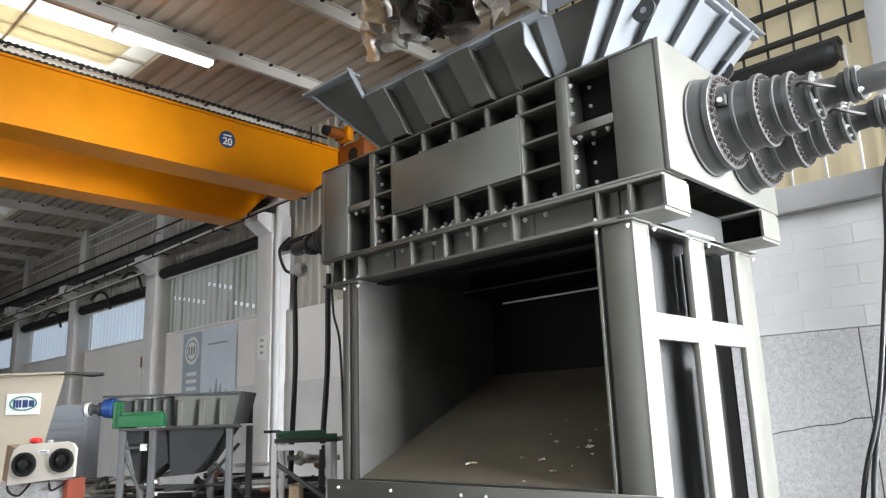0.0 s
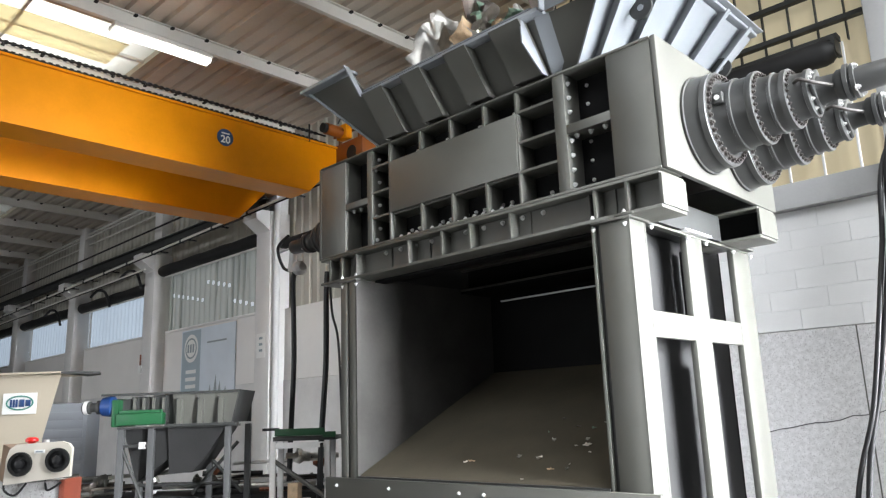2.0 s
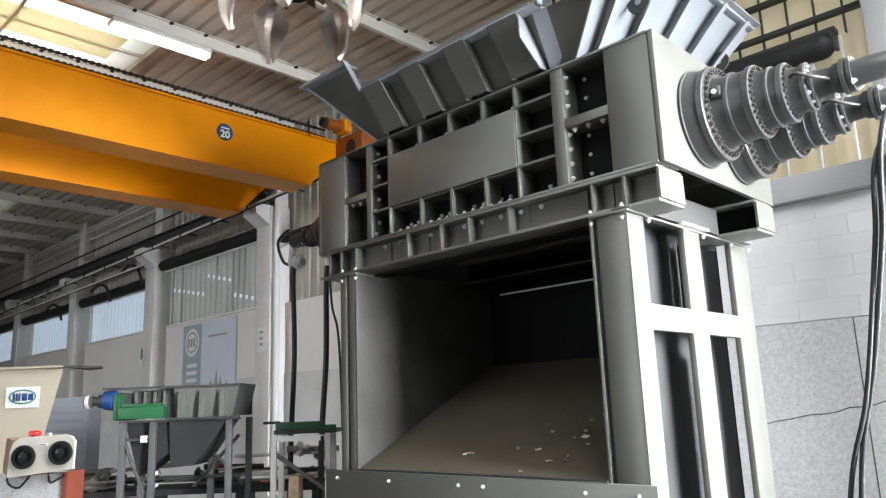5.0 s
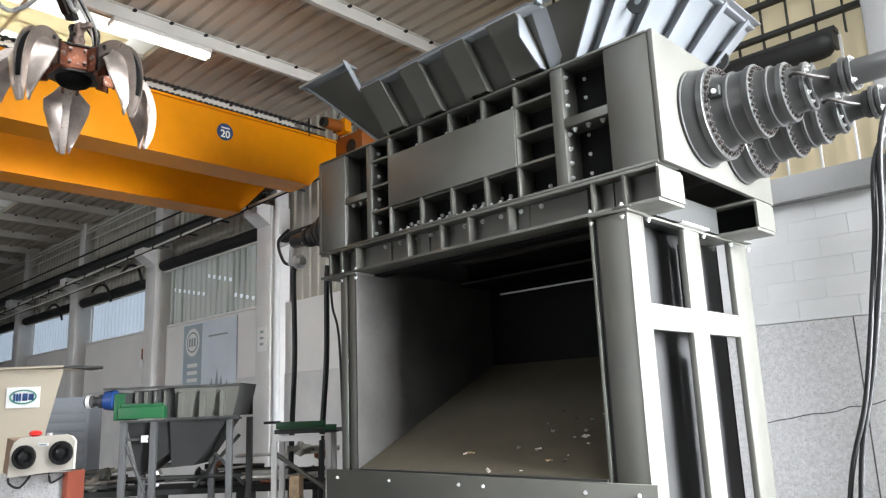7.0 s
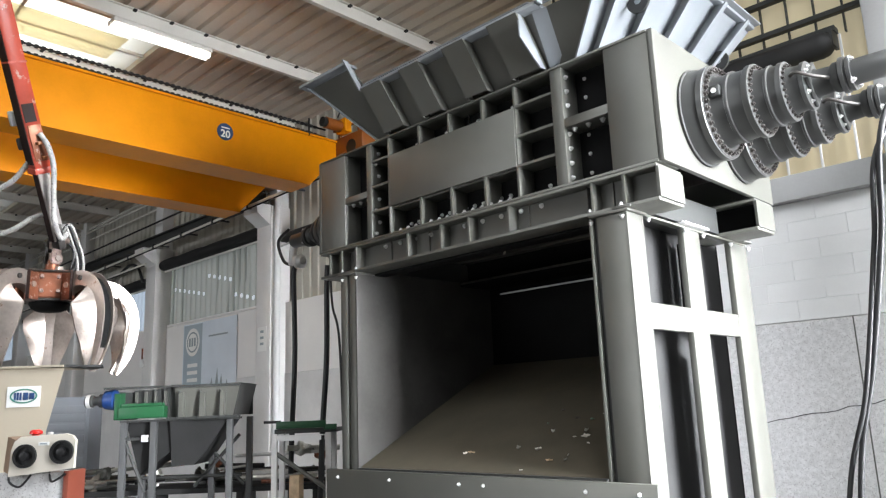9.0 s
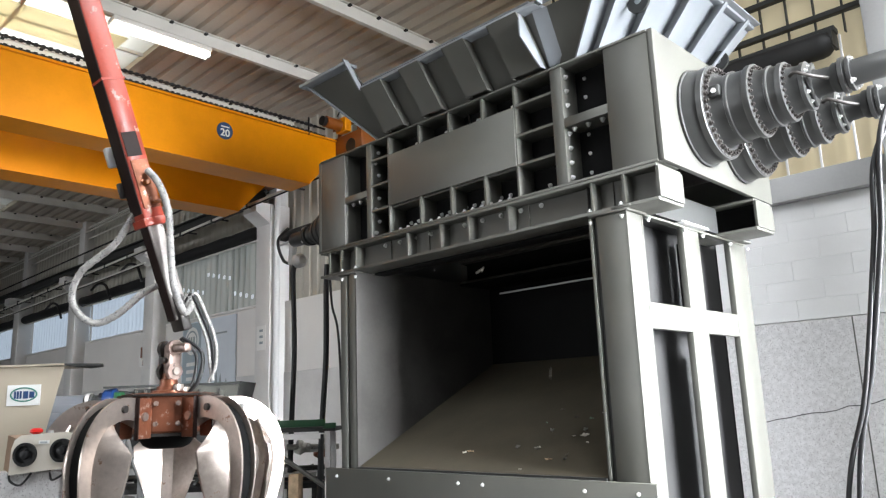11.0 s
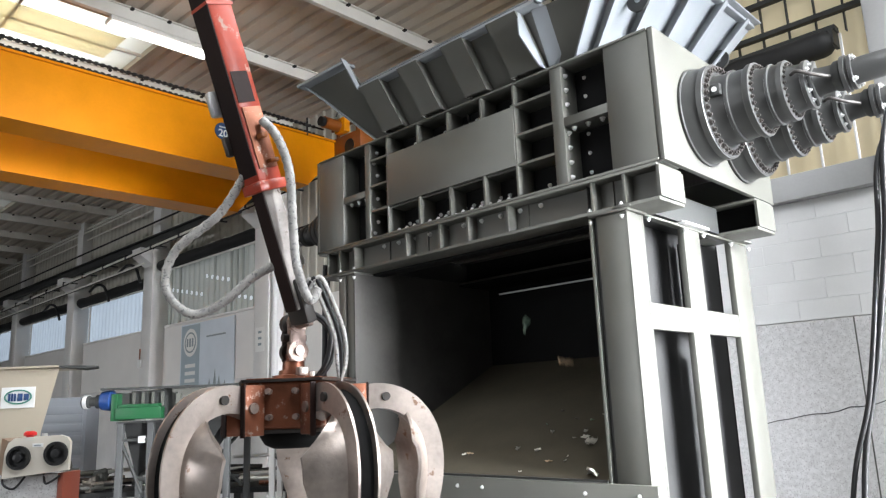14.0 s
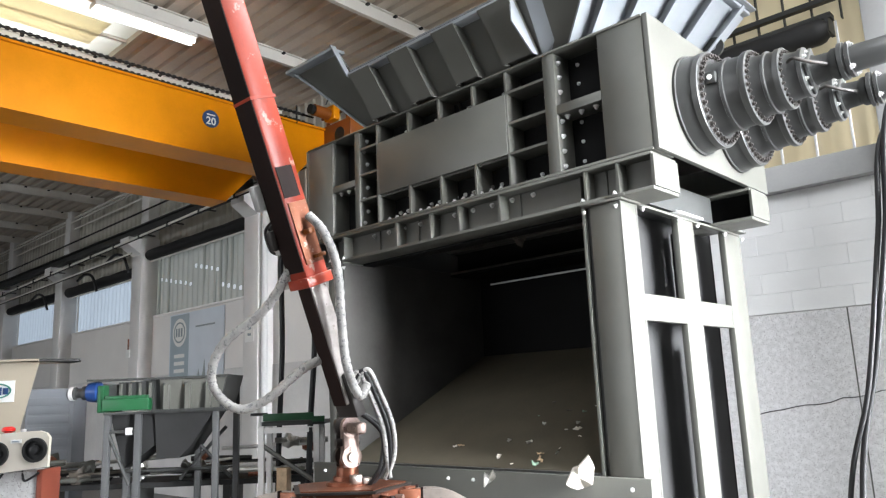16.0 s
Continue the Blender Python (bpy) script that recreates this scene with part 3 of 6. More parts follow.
def shredder():
    s = thing("shredder", "grey steel twin shaft shredder body with ribbed front", "shredder")
    L, T, B = -3.73, 4.09, 3.14
    part("end_plate", boxed(L, -3.35, 0, 0.25, B + 0.02, T - 0.016, 0.004), PAINT, s)
    part("end_plate", boxed(-0.38, -0.03, 0, 0.25, B + 0.02, T - 0.016, 0.004), PAINT, s)
    part("side_plate", boxed(-0.028, 0.012, -0.002, 1.852, B + 0.002, T, 0.004), PAINT, s)
    part("side_plate", boxed(L - 0.04, L - 0.002, 0, 1.852, B, T, 0.004), PAINT, s)
    # cell backs blackened, so the shade in the cells is painted
    part("back_plate", boxed(-3.35, -0.38, 0.2, 0.24, B + 0.02, T - 0.016), SHADE_BLACK, s)
    part("rear_plate", boxed(L, -0.03, 1.82, 1.852, B, T), PAINT, s)
    part("top_flange", boxed(L, -0.03, -0.012, 0.28, T - 0.016, T, 0.003), PAINT, s)
    part("bottom_flange", boxed(L, -0.03, -0.012, 0.28, B, B + 0.02, 0.003), PAINT, s)
    part("top_edge", boxed(L, -0.03, 1.55, 1.82, T - 0.03, T), PAINT, s)
    # flush uprights and the centre panel
    part("upright", boxed(-3.02, -2.95, 0, 0.2, B + 0.02, T - 0.016, 0.003), PAINT, s)
    part("upright", boxed(-0.85, -0.75, 0, 0.2, B + 0.02, T - 0.016, 0.003), PAINT, s)
    part("centre_panel", boxed(-2.69, -1.215, -0.004, 0.03, 3.41, 3.895, 0.005), PAINT, s)
    # thin upright ribs
    for x in (-2.705, -1.21):
        part("rib", boxed(x - 0.011, x + 0.011, 0.002, 0.2, B + 0.02, T - 0.016, 0.002), PAINT, s)
    for x in (-2.30, -1.93, -1.55):
        part("rib", boxed(x - 0.01, x + 0.01, 0.002, 0.2, 3.895, T - 0.016), PAINT, s)
        part("rib", boxed(x - 0.01, x + 0.01, 0.002, 0.2, B + 0.02, 3.41), PAINT, s)
    part("shelf_rib", boxed(-2.69, -1.215, 0.03, 0.2, 3.895, 3.912), PAINT, s)
    part("shelf_rib", boxed(-2.69, -1.215, 0.03, 0.2, 3.393, 3.41), PAINT, s)
    for z in (3.41, 3.65, 3.9):
        part("shelf_rib", boxed(-2.95, -2.716, 0.002, 0.2, z - 0.01, z + 0.01), PAINT, s)
        part("shelf_rib", boxed(-1.199, -0.85, 0.002, 0.2, z - 0.01, z + 0.01), PAINT, s)
    part("cross_rib", boxed(-3.35, -3.02, 0, 0.2, 3.57, 3.63, 0.003), PAINT, s)
    part("cross_rib", boxed(-0.75, -0.38, 0, 0.2, 3.59, 3.66, 0.003), PAINT, s)
    # bolts in the cells
    zs = [B + 0.07 + 0.113 * k for k in range(8)]
    bolts(s, [(-2.947, 0.05 + 0.04 * (k % 2), z) for k, z in enumerate(zs)], "+X", 0.014)
    bolts(s, [(-0.853, 0.05, z) for z in zs], "-X", 0.014)
    bolts(s, [(-0.747, 0.05, z) for z in zs], "+X", 0.014)
    bolts(s, [(-0.73 + 0.06, 0.2, B + 0.12 + 0.15 * k) for k in range(6)], "-Y", 0.011)
    bolts(s, [(-0.70 + 0.12 * k, 0.06, 3.588) for k in range(3)], "-Z", 0.016)
    bolts(s, [(-3.29 + 0.11 * k, 0.06, 3.568) for k in range(3)], "-Z", 0.016)
    bolts(s, [(-2.62 + 0.098 * k, 0.06, B + 0.02) for k in range(14)], "+Z", 0.021)
    bolts(s, [(-2.62 + 0.098 * k, 0.2, 3.26) for k in range(14)], "-Y", 0.013)
    bolts(s, [(-2.5 + 0.38 * k, 0.2, 3.99) for k in range(4)], "-Y", 0.018)
    bolts(s, [(-1.13 + 0.1 * k, 0.12, B + 0.02) for k in range(3)], "+Z", 0.021)
    bolts(s, [(-1.05, 0.2, 3.25 + 0.23 * k) for k in range(4)], "-Y", 0.013)
    # the cutting shafts that close the chamber from above
    for y in (0.62, 1.26):
        shaft = part("cutter_shaft", rod(bmesh.new(), (-3.6, y, 3.5), (-0.2, y, 3.5), 0.2, n=20), STEEL_DARK, s)
        for k in range(22):
            part("cutter_disc", turned([(-3.05 + 0.105 * k, 0.3), (-3.0 + 0.105 * k, 0.3)], n=18), STEEL_DARK, shaft)
    part("baffle", boxed(-3.2, -0.6, 0.26, 1.8, 3.92, 3.96), PAINT_AND_SHADE, s)
    return s


shredder()


def gearbox(m):
    """A planetary gearbox with its motor; its axis runs along local x."""
    g = thing("gearbox", "grey planetary gearbox in bolted stages on the shredder side", "gearbox", m, "gearboxes of the shredder")
    part("mounting_flange", turned([(0.0, 0.36), (0.02, 0.365), (0.024, 0.35), (0.05, 0.345), (0.11, 0.338), (0.125, 0.33)]), GEAR, g)
    part("ring_gear", turned([(0.125, 0.345), (0.165, 0.345), (0.17, 0.335), (0.173, 0.335)]), GEAR, g)
    part("first_stage", turned([(0.173, 0.262), (0.19, 0.252), (0.275, 0.247), (0.28, 0.258), (0.3, 0.258), (0.305, 0.245), (0.4, 0.24)]), GEAR, g)
    part("second_ring", turned([(0.4, 0.252), (0.412, 0.26), (0.445, 0.26), (0.45, 0.246)]), GEAR, g)
    part("second_stage", turned([(0.45, 0.212), (0.47, 0.205), (0.53, 0.203), (0.535, 0.213), (0.55, 0.213), (0.555, 0.2), (0.605, 0.196)]), GEAR, g)
    part("third_ring", turned([(0.605, 0.207), (0.64, 0.207), (0.645, 0.19)]), GEAR, g)
    part("third_stage", turned([(0.645, 0.165), (0.66, 0.158), (0.735, 0.152), (0.74, 0.165), (0.765, 0.165), (0.77, 0.14)]), GEAR, g)
    adapter = part("adapter", boxed(0.771, 0.8, -0.115, 0.115, -0.115, 0.115, 0.012), GEAR, g)
    adapter.matrix_basis = pose(0, 0, 0, 45, 0, 0)
    part("neck", turned([(0.8, 0.1), (0.82, 0.09), (0.9, 0.085), (0.92, 0.1), (0.95, 0.1), (0.96, 0.085)]), PAINT_AND_SHADE, g)
    part("clamp_flange", turned([(0.96, 0.12), (0.985, 0.12), (0.99, 0.1), (1.0, 0.1), (1.004, 0.115), (1.025, 0.115)]), GEAR, g)
    part("motor_body", turned([(1.025, 0.088), (1.05, 0.084), (1.3, 0.082), (1.32, 0.07)]), GEAR, g)
    part("oil_plug", boxed(0.2, 0.27, -0.285, -0.24, 0.02, 0.1, 0.008), PAINT_AND_SHADE, g)
    part("plug_cap", rod(bmesh.new(), (0.235, -0.295, 0.06), (0.235, -0.284, 0.06), 0.018, n=10), ZINC, g)
    part("oil_pipe", pipe([(0.69, -0.15, 0.05), (0.74, -0.2, 0.04), (0.82, -0.17, 0.0), (0.9, -0.09, -0.02)], 0.012), STEEL_DARK, g)
    for s, r, n, size, dark in ((0.173, 0.305, 36, 0.0185, True), (0.45, 0.231, 32, 0.014, True), (0.645, 0.178, 26, 0.012, True), (0.771, 0.125, 10, 0.012, False)):
        bolts(g, [(s - 0.004, r * math.cos(2 * math.pi * k / n), r * math.sin(2 * math.pi * k / n)) for k in range(n)], "+X", size, dark)
    bolts(g, [(1.02, 0.1 * math.cos(0.8 + k * 1.5708), 0.1 * math.sin(0.8 + k * 1.5708)) for k in range(4)], "+X", 0.016)
    return g


GB = gearbox(pose(0.012, 0.625, 3.585))
copy_thing(GB, pose(0.012, 1.275, 3.585))
copy_thing(GB, pose(-3.77, 0.60, 3.595, 0, 0, 180))
copy_thing(GB, pose(-3.77, 1.26, 3.595, 0, 0, 180))


def feed_hopper():
    h = thing("feed_hopper", "grey flared feed hopper with welded ribs on the shredder", "hopper")
    zb, zt, zl = 4.094, 4.67, 4.46
    # base and rim rectangles
    b0, b1, c0, c1 = -2.88, -0.62, 0.02, 1.66
    r0, r1, q0, q1 = -3.38, 0.03, -0.43, 1.74

    def on_front(x, z):
        f = (z - zb) / (zt - zb)
        return (x, c0 + (q0 - c0) * f, z)

    th = (0, 0.012, 0.009)
    sunk = Vector((0, 0.045, 0))
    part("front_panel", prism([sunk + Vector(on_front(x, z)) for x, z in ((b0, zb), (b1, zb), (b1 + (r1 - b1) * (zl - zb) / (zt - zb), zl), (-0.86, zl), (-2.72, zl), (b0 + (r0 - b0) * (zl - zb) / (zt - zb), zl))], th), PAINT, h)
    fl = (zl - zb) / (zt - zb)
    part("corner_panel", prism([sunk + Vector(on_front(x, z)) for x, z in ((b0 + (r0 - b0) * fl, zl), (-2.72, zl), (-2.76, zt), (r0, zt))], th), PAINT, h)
    part("corner_panel", prism([on_front(-0.72, zl), on_front(b1 + (r1 - b1) * fl, zl), on_front(r1, zt), on_front(-0.55, zt)], th), PAINT_SKYLIT, h)
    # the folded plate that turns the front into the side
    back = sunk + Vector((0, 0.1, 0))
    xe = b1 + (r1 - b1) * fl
    part("corner_plate", prism([Vector(on_front(-0.86, zb)) + Vector((0, 0.02, 0)), back + Vector(on_front(b1, zb)), back + Vector(on_front(xe, zl)), Vector(on_front(-0.8, zl)) + Vector((0, 0.02, 0))], th), PAINT_SKYLIT, h)
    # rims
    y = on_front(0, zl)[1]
    part("rim", boxed(-2.72, -0.72, y - 0.05, y + 0.1, zl, zl + 0.03, 0.004), PAINT_SKYLIT, h)
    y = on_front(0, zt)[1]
    part("rim", boxed(r0, -2.74, y - 0.05, y + 0.1, zt, zt + 0.03, 0.004), PAINT_SKYLIT, h)
    part("rim", boxed(-0.58, r1, y - 0.05, y + 0.03, zt, zt + 0.03, 0.004), PAINT_SKYLIT, h)
    part("rim_step", prism([on_front(-2.73, zl), on_front(-2.73, zt + 0.03), Vector(on_front(-2.73, zt + 0.03)) + Vector((0, -0.06, 0)), Vector(on_front(-2.73, zl)) + Vector((0, -0.06, 0))], (0.014, 0, 0)), PAINT_SKYLIT, h)
    part("rim_step", prism([on_front(-0.7, zl), on_front(-0.56, zt + 0.03), Vector(on_front(-0.56, zt + 0.03)) + Vector((0, -0.06, 0)), Vector(on_front(-0.7, zl)) + Vector((0, -0.06, 0))], (0.014, 0, 0)), PAINT_SKYLIT, h)
    # front ribs: box channels laid on the panel
    for xa, xb in ((-2.70, -2.44), (-2.19, -1.96), (-1.67, -1.44), (-1.18, -0.90)):
        a, b = Vector(on_front(xa, zb + 0.01)), Vector(on_front(xa, zl))
        w, lift = Vector((xb - xa, 0, 0)), Vector((0, -0.065, 0))
        part("rib_face", prism([a + lift, b + lift, b + lift + w, a + lift + w], (0, 0.01, 0.008)), PAINT, h)
        for o in (Vector((0, 0, 0)), w):
            part("rib_side", prism([a + o + sunk, b + o + sunk, b + o + lift, a + o + lift], (0.012, 0, 0)), PAINT, h)
    a, b = Vector(on_front(-0.898, zb + 0.01)), Vector(on_front(-0.898, zl))
    m = a.lerp(b, 0.55)
    part("end_gusset", prism([a, b, b + Vector((0, -0.03, 0)), m + Vector((0, -0.15, -0.02)), a + Vector((0, -0.07, 0))], (0.012, 0, 0)), PAINT_SKYLIT, h)
    y = on_front(0, zl)[1]
    part("rim_seal", boxed(-2.72, -0.8, y - 0.02, y + 0.03, zl + 0.031, zl + 0.055), BLACK, h, "black rubber edge strip")
    part("rim_cap", boxed(-2.72, -0.8, y - 0.02, y + 0.02, zl + 0.056, zl + 0.068), PAINT_SKYLIT, h)
    # sides, in the paler bluish tint that paints skylight on them
    part("side_panel", prism([(b1, c0, zb), (b1, c1, zb), (r1, q1, zt), (r1, q0, zt)], (-0.012, 0, 0.009)), PAINT_SKYLIT, h)
    part("side_panel", prism([(b0, c0, zb), (b0, c1, zb), (r0, q1, zt), (r0, q0, zt)], (0.012, 0, 0.009)), PAINT_SKYLIT, h)
    part("rim", boxed(r1 - 0.03, r1 + 0.06, q0 - 0.05, q1, zt, zt + 0.03, 0.004), PAINT_SKYLIT, h)
    part("rim", boxed(r0 - 0.06, r0 + 0.03, q0 - 0.05, q1, zt, zt + 0.03, 0.004), PAINT_SKYLIT, h)
    part("rim_lip", boxed(r1 - 0.02, r1 + 0.11, q0 - 0.05, q1 + 0.02, zt + 0.031, zt + 0.045, 0.003), PAINT_SKYLIT, h)
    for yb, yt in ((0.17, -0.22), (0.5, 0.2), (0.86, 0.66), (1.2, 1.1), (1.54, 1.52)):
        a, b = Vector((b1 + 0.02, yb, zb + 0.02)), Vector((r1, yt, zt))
        part("side_rib", prism([a, b, b + Vector((0.1, 0, -0.02)), a + Vector((0.07, 0, -0.02))], (0, 0.02, 0)), PAINT_SKYLIT, h)
        part("side_rib_foot", prism([a + Vector((0.07, 0, -0.02)), b + Vector((0.1, 0, -0.02)), b + Vector((0.1, -0.05, -0.02)), a + Vector((0.07, -0.05, -0.02))], (0.008, 0, -0.008)), PAINT_SKYLIT, h)
    for c in (Vector((-0.15, 0.17, 4.42)), Vector((-0.165, 1.53, 4.4))):
        # eye plates darkened to paint their shade against the pale side
        e = part("lifting_eye", turned([(-0.012, 0.03), (-0.0119, 0.088), (0.012, 0.088), (0.0121, 0.03)], "Z", n=24), PAINT_AND_SHADE, h, "dark grey lifting eye plate")
        e.matrix_basis = Matrix.Translation(c) @ pose(0, 0, 0, 90, 0, 0)
        e = part("eye_bush", rod(bmesh.new(), (0, 0, -0.016), (0, 0, 0.016), 0.024, n=16), PAINT_SKYLIT, h)
        e.matrix_basis = Matrix.Translation(c) @ pose(0, 0, 0, 90, 0, 0)
    part("back_panel", prism([(b0, c1, zb), (b1, c1, zb), (r1, q1, zt), (r0, q1, zt)], (0, 0.012, 0)), PAINT_SKYLIT, h)
    return h


feed_hopper()


def support_frame():
    f = thing("support_frame", "grey welded steel support frame with an open discharge chamber", "frame")
    xr, xi = -0.306, -0.607
    # base girders under the shredder
    for y0, y1 in ((0.0, 0.34), (1.46, 1.8)):
        xe = -0.05 if y0 == 0 else 0.01
        part("girder_flange", boxed(-3.73, xe, y0 - 0.01, y1, 3.115, 3.137, 0.003), PAINT, f)
        part("girder_flange", boxed(-3.73, xe, y0 - 0.01, y1, 2.88, 2.905, 0.003), PAINT, f)
        # rear web blackened to paint the shade inside the chamber
        part("girder_web", boxed(-3.73, xe - 0.01, (y0 + y1) / 2 - 0.06, (y0 + y1) / 2 - 0.04, 2.905, 3.115), PAINT if y0 == 0 else SHADE_BLACK, f)
        part("girder_end", boxed(xe - 0.01, xe + 0.01, y0, y1, 2.905, 3.115), PAINT, f)
    for x in (-3.6, -3.42, -3.2, -2.48, -2.07, -1.75, -1.33, -0.565, -0.31):
        part("stiffener", boxed(x - 0.009, x + 0.009, 0.0, 0.12, 2.905, 3.115), PAINT, f)
    for x in (-0.45, -1.2, -2.3, -2.8):
        part("web_seam", boxed(x - 0.004, x + 0.004, 0.095, 0.115, 2.905, 3.115), PAINT, f)
    bolts(f, [(-2.88 + 0.2 * k, 0.107, 3.08) for k in range(10)], "-Y", 0.015)
    # cross girders along the sides
    for x0, x1 in ((-0.55, -0.31), (-3.43, -3.19)):
        part("side_girder", boxed(x0, x1, 0.34, 1.46, 2.9, 3.11), PAINT_AND_SHADE, f)
    # front posts, grooved; grooves darkened to paint their shade
    part("post", boxed(-0.545, xr, 0.0, 0.2, 0.0, 2.86, 0.005), PAINT, f)
    part("post_groove", boxed(-0.585, -0.545, 0.03, 0.2, 0.0, 2.86), PAINT_AND_SHADE, f)
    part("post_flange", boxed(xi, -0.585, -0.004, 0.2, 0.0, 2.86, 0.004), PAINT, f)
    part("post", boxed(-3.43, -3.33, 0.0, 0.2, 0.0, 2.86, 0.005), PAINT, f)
    part("post_groove", boxed(-3.33, -3.3, 0.03, 0.2, 0.0, 2.86), PAINT_AND_SHADE, f)
    part("post_flange", boxed(-3.3, -3.2, -0.0, 0.2, 0.0, 2.86, 0.004), PAINT, f)
    part("cap_plate", boxed(-0.6, xr + 0.02, -0.02, 0.24, 2.862, 2.879, 0.003), PAINT, f)
    part("cap_plate", boxed(-3.45, -3.18, -0.02, 0.24, 2.862, 2.879, 0.003), PAINT, f)
    bolts(f, [(-0.59, -0.0, 2.835), (-0.34, 0.0, 2.835), (-3.4, 0, 2.835), (-3.2, 0, 2.835)], "-Z", 0.013)
    bolts(f, [(-0.59, -0.0, 2.905), (-0.34, 0.0, 2.905), (-3.4, 0, 2.905), (-3.2, 0, 2.905)], "+Z", 0.013)
    # the side: three posts, a cross rail, recessed wall
    for x0, x1, s in ((-0.36, xr, 1), (-3.43, -3.38, -1)):
        part("side_post", boxed(x0, x1, 0.2, 0.22, 0.0, 2.86, 0.0), PAINT, f)
        part("side_post", boxed(x0, x1, 0.82, 1.08, 0.0, 2.86, 0.006), PAINT, f)
        part("side_post", boxed(x0, x1, 1.65, 1.97, 0.0, 2.86, 0.006), PAINT, f)
        part("cross_rail", boxed(x0 + 0.003, x1 - 0.003, 0.22, 0.82, 2.07, 2.25, 0.004), PAINT, f)
        part("cross_rail", boxed(x0 + 0.003, x1 - 0.003, 1.08, 1.65, 2.07, 2.25, 0.004), PAINT, f)
        part("top_rail", boxed(x0, x1, 0.22, 1.97, 2.862, 2.879), PAINT, f)
    for y0, y1 in ((0.22, 0.82), (1.08, 1.65)):
        part("inner_post", boxed(-0.47, -0.385, y0, y0 + 0.1, 0.0, 1.93, 0.004), PAINT, f)
        # upper inner posts and web ribs darkened to paint the recess shade
        part("inner_post", boxed(-0.5, -0.46, y0, y0 + 0.1, 2.25, 2.8), PAINT_AND_SHADE, f)
        part("web_rib", boxed(-0.55, -0.5, y0 + 0.3, y0 + 0.32, 0.0, 2.86), PAINT_AND_SHADE, f)
        bolts(f, [(-0.385, y0 + 0.05, 0.9 + 0.35 * k) for k in range(3)], "+X", 0.014)
    bolts(f, [(xr + 0.025, y, 2.84) for y in (0.25, 0.8, 1.1, 1.6, 1.95)], "-Z", 0.014)
    bolts(f, [(xr + 0.012, y, 2.885) for y in (0.25, 0.8, 1.1, 1.6, 1.95)], "+Z", 0.014)
    part("joint_plate", boxed(xr - 0.1, xr + 0.045, 0.78, 1.18, 2.882, 2.9, 0.003), ZINC, f)
    part("joint_plate", boxed(xr - 0.1, xr + 0.045, 1.6, 2.0, 2.882, 2.9, 0.003), PAINT, f)
    part("joint_plate", boxed(xr - 0.1, xr + 0.045, -0.02, 0.32, 2.882, 2.9, 0.003), PAINT, f)
    for x in (-0.585, xr + 0.001):
        part("weld_bead", rod(bmesh.new(), (x, 0.0, 0.1), (x, 0.0, 2.85), 0.004, n=6), PAINT, f)
    # chamber: side walls, sloping floor, back; shade painted into the right wall and back
    # wall behind the side openings, blackened to paint their shade
    part("chamber_wall", boxed(-0.58, -0.56, 0.2, 1.96, 0.0, 3.11), BLACK_AND_SHADE, f)
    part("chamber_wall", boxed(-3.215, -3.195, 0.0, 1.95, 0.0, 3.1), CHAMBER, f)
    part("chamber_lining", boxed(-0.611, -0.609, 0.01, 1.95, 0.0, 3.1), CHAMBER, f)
    part("chamber_back", boxed(-3.2, -0.56, 1.93, 1.96, 0.0, 3.13), SHADE_BLACK, f)
    part("chute_floor", prism([(-3.194, 0.02, 1.1), (-3.194, 1.93, 2.03), (-0.612, 1.93, 2.03), (-0.612, 0.02, 1.1)], (0, 0.012, -0.02)), CHUTE, f, "scoured steel chute floor with scattered chips")
    part("chamber_bar", rod(bmesh.new(), (-2.69, 1.5, 2.72), (-0.65, 1.5, 2.72), 0.009, n=8), ZINC, f)
    # plates added to stop stray light from above, blackened as shade
    part("chamber_top", boxed(-3.19, -0.61, 1.44, 1.925, 2.86, 2.878), SHADE_BLACK, f)
    part("chamber_top", boxed(-3.19, -0.61, 0.22, 0.36, 2.86, 2.878), SHADE_BLACK, f)
    # sill
    part("sill_plate", boxed(-3.57, -0.22, -0.075, -0.022, 0.0, 1.085, 0.004), PAINT, f)
    part("sill_lip", boxed(-3.19, -0.61, -0.02, 0.02, 1.0, 1.1), PAINT_AND_SHADE, f)
    bolts(f, [(x, -0.075, 1.02) for x in (-3.4, -2.7, -1.9, -1.65, -0.75, -0.35)], "-Y", 0.011)
    return f


support_frame()


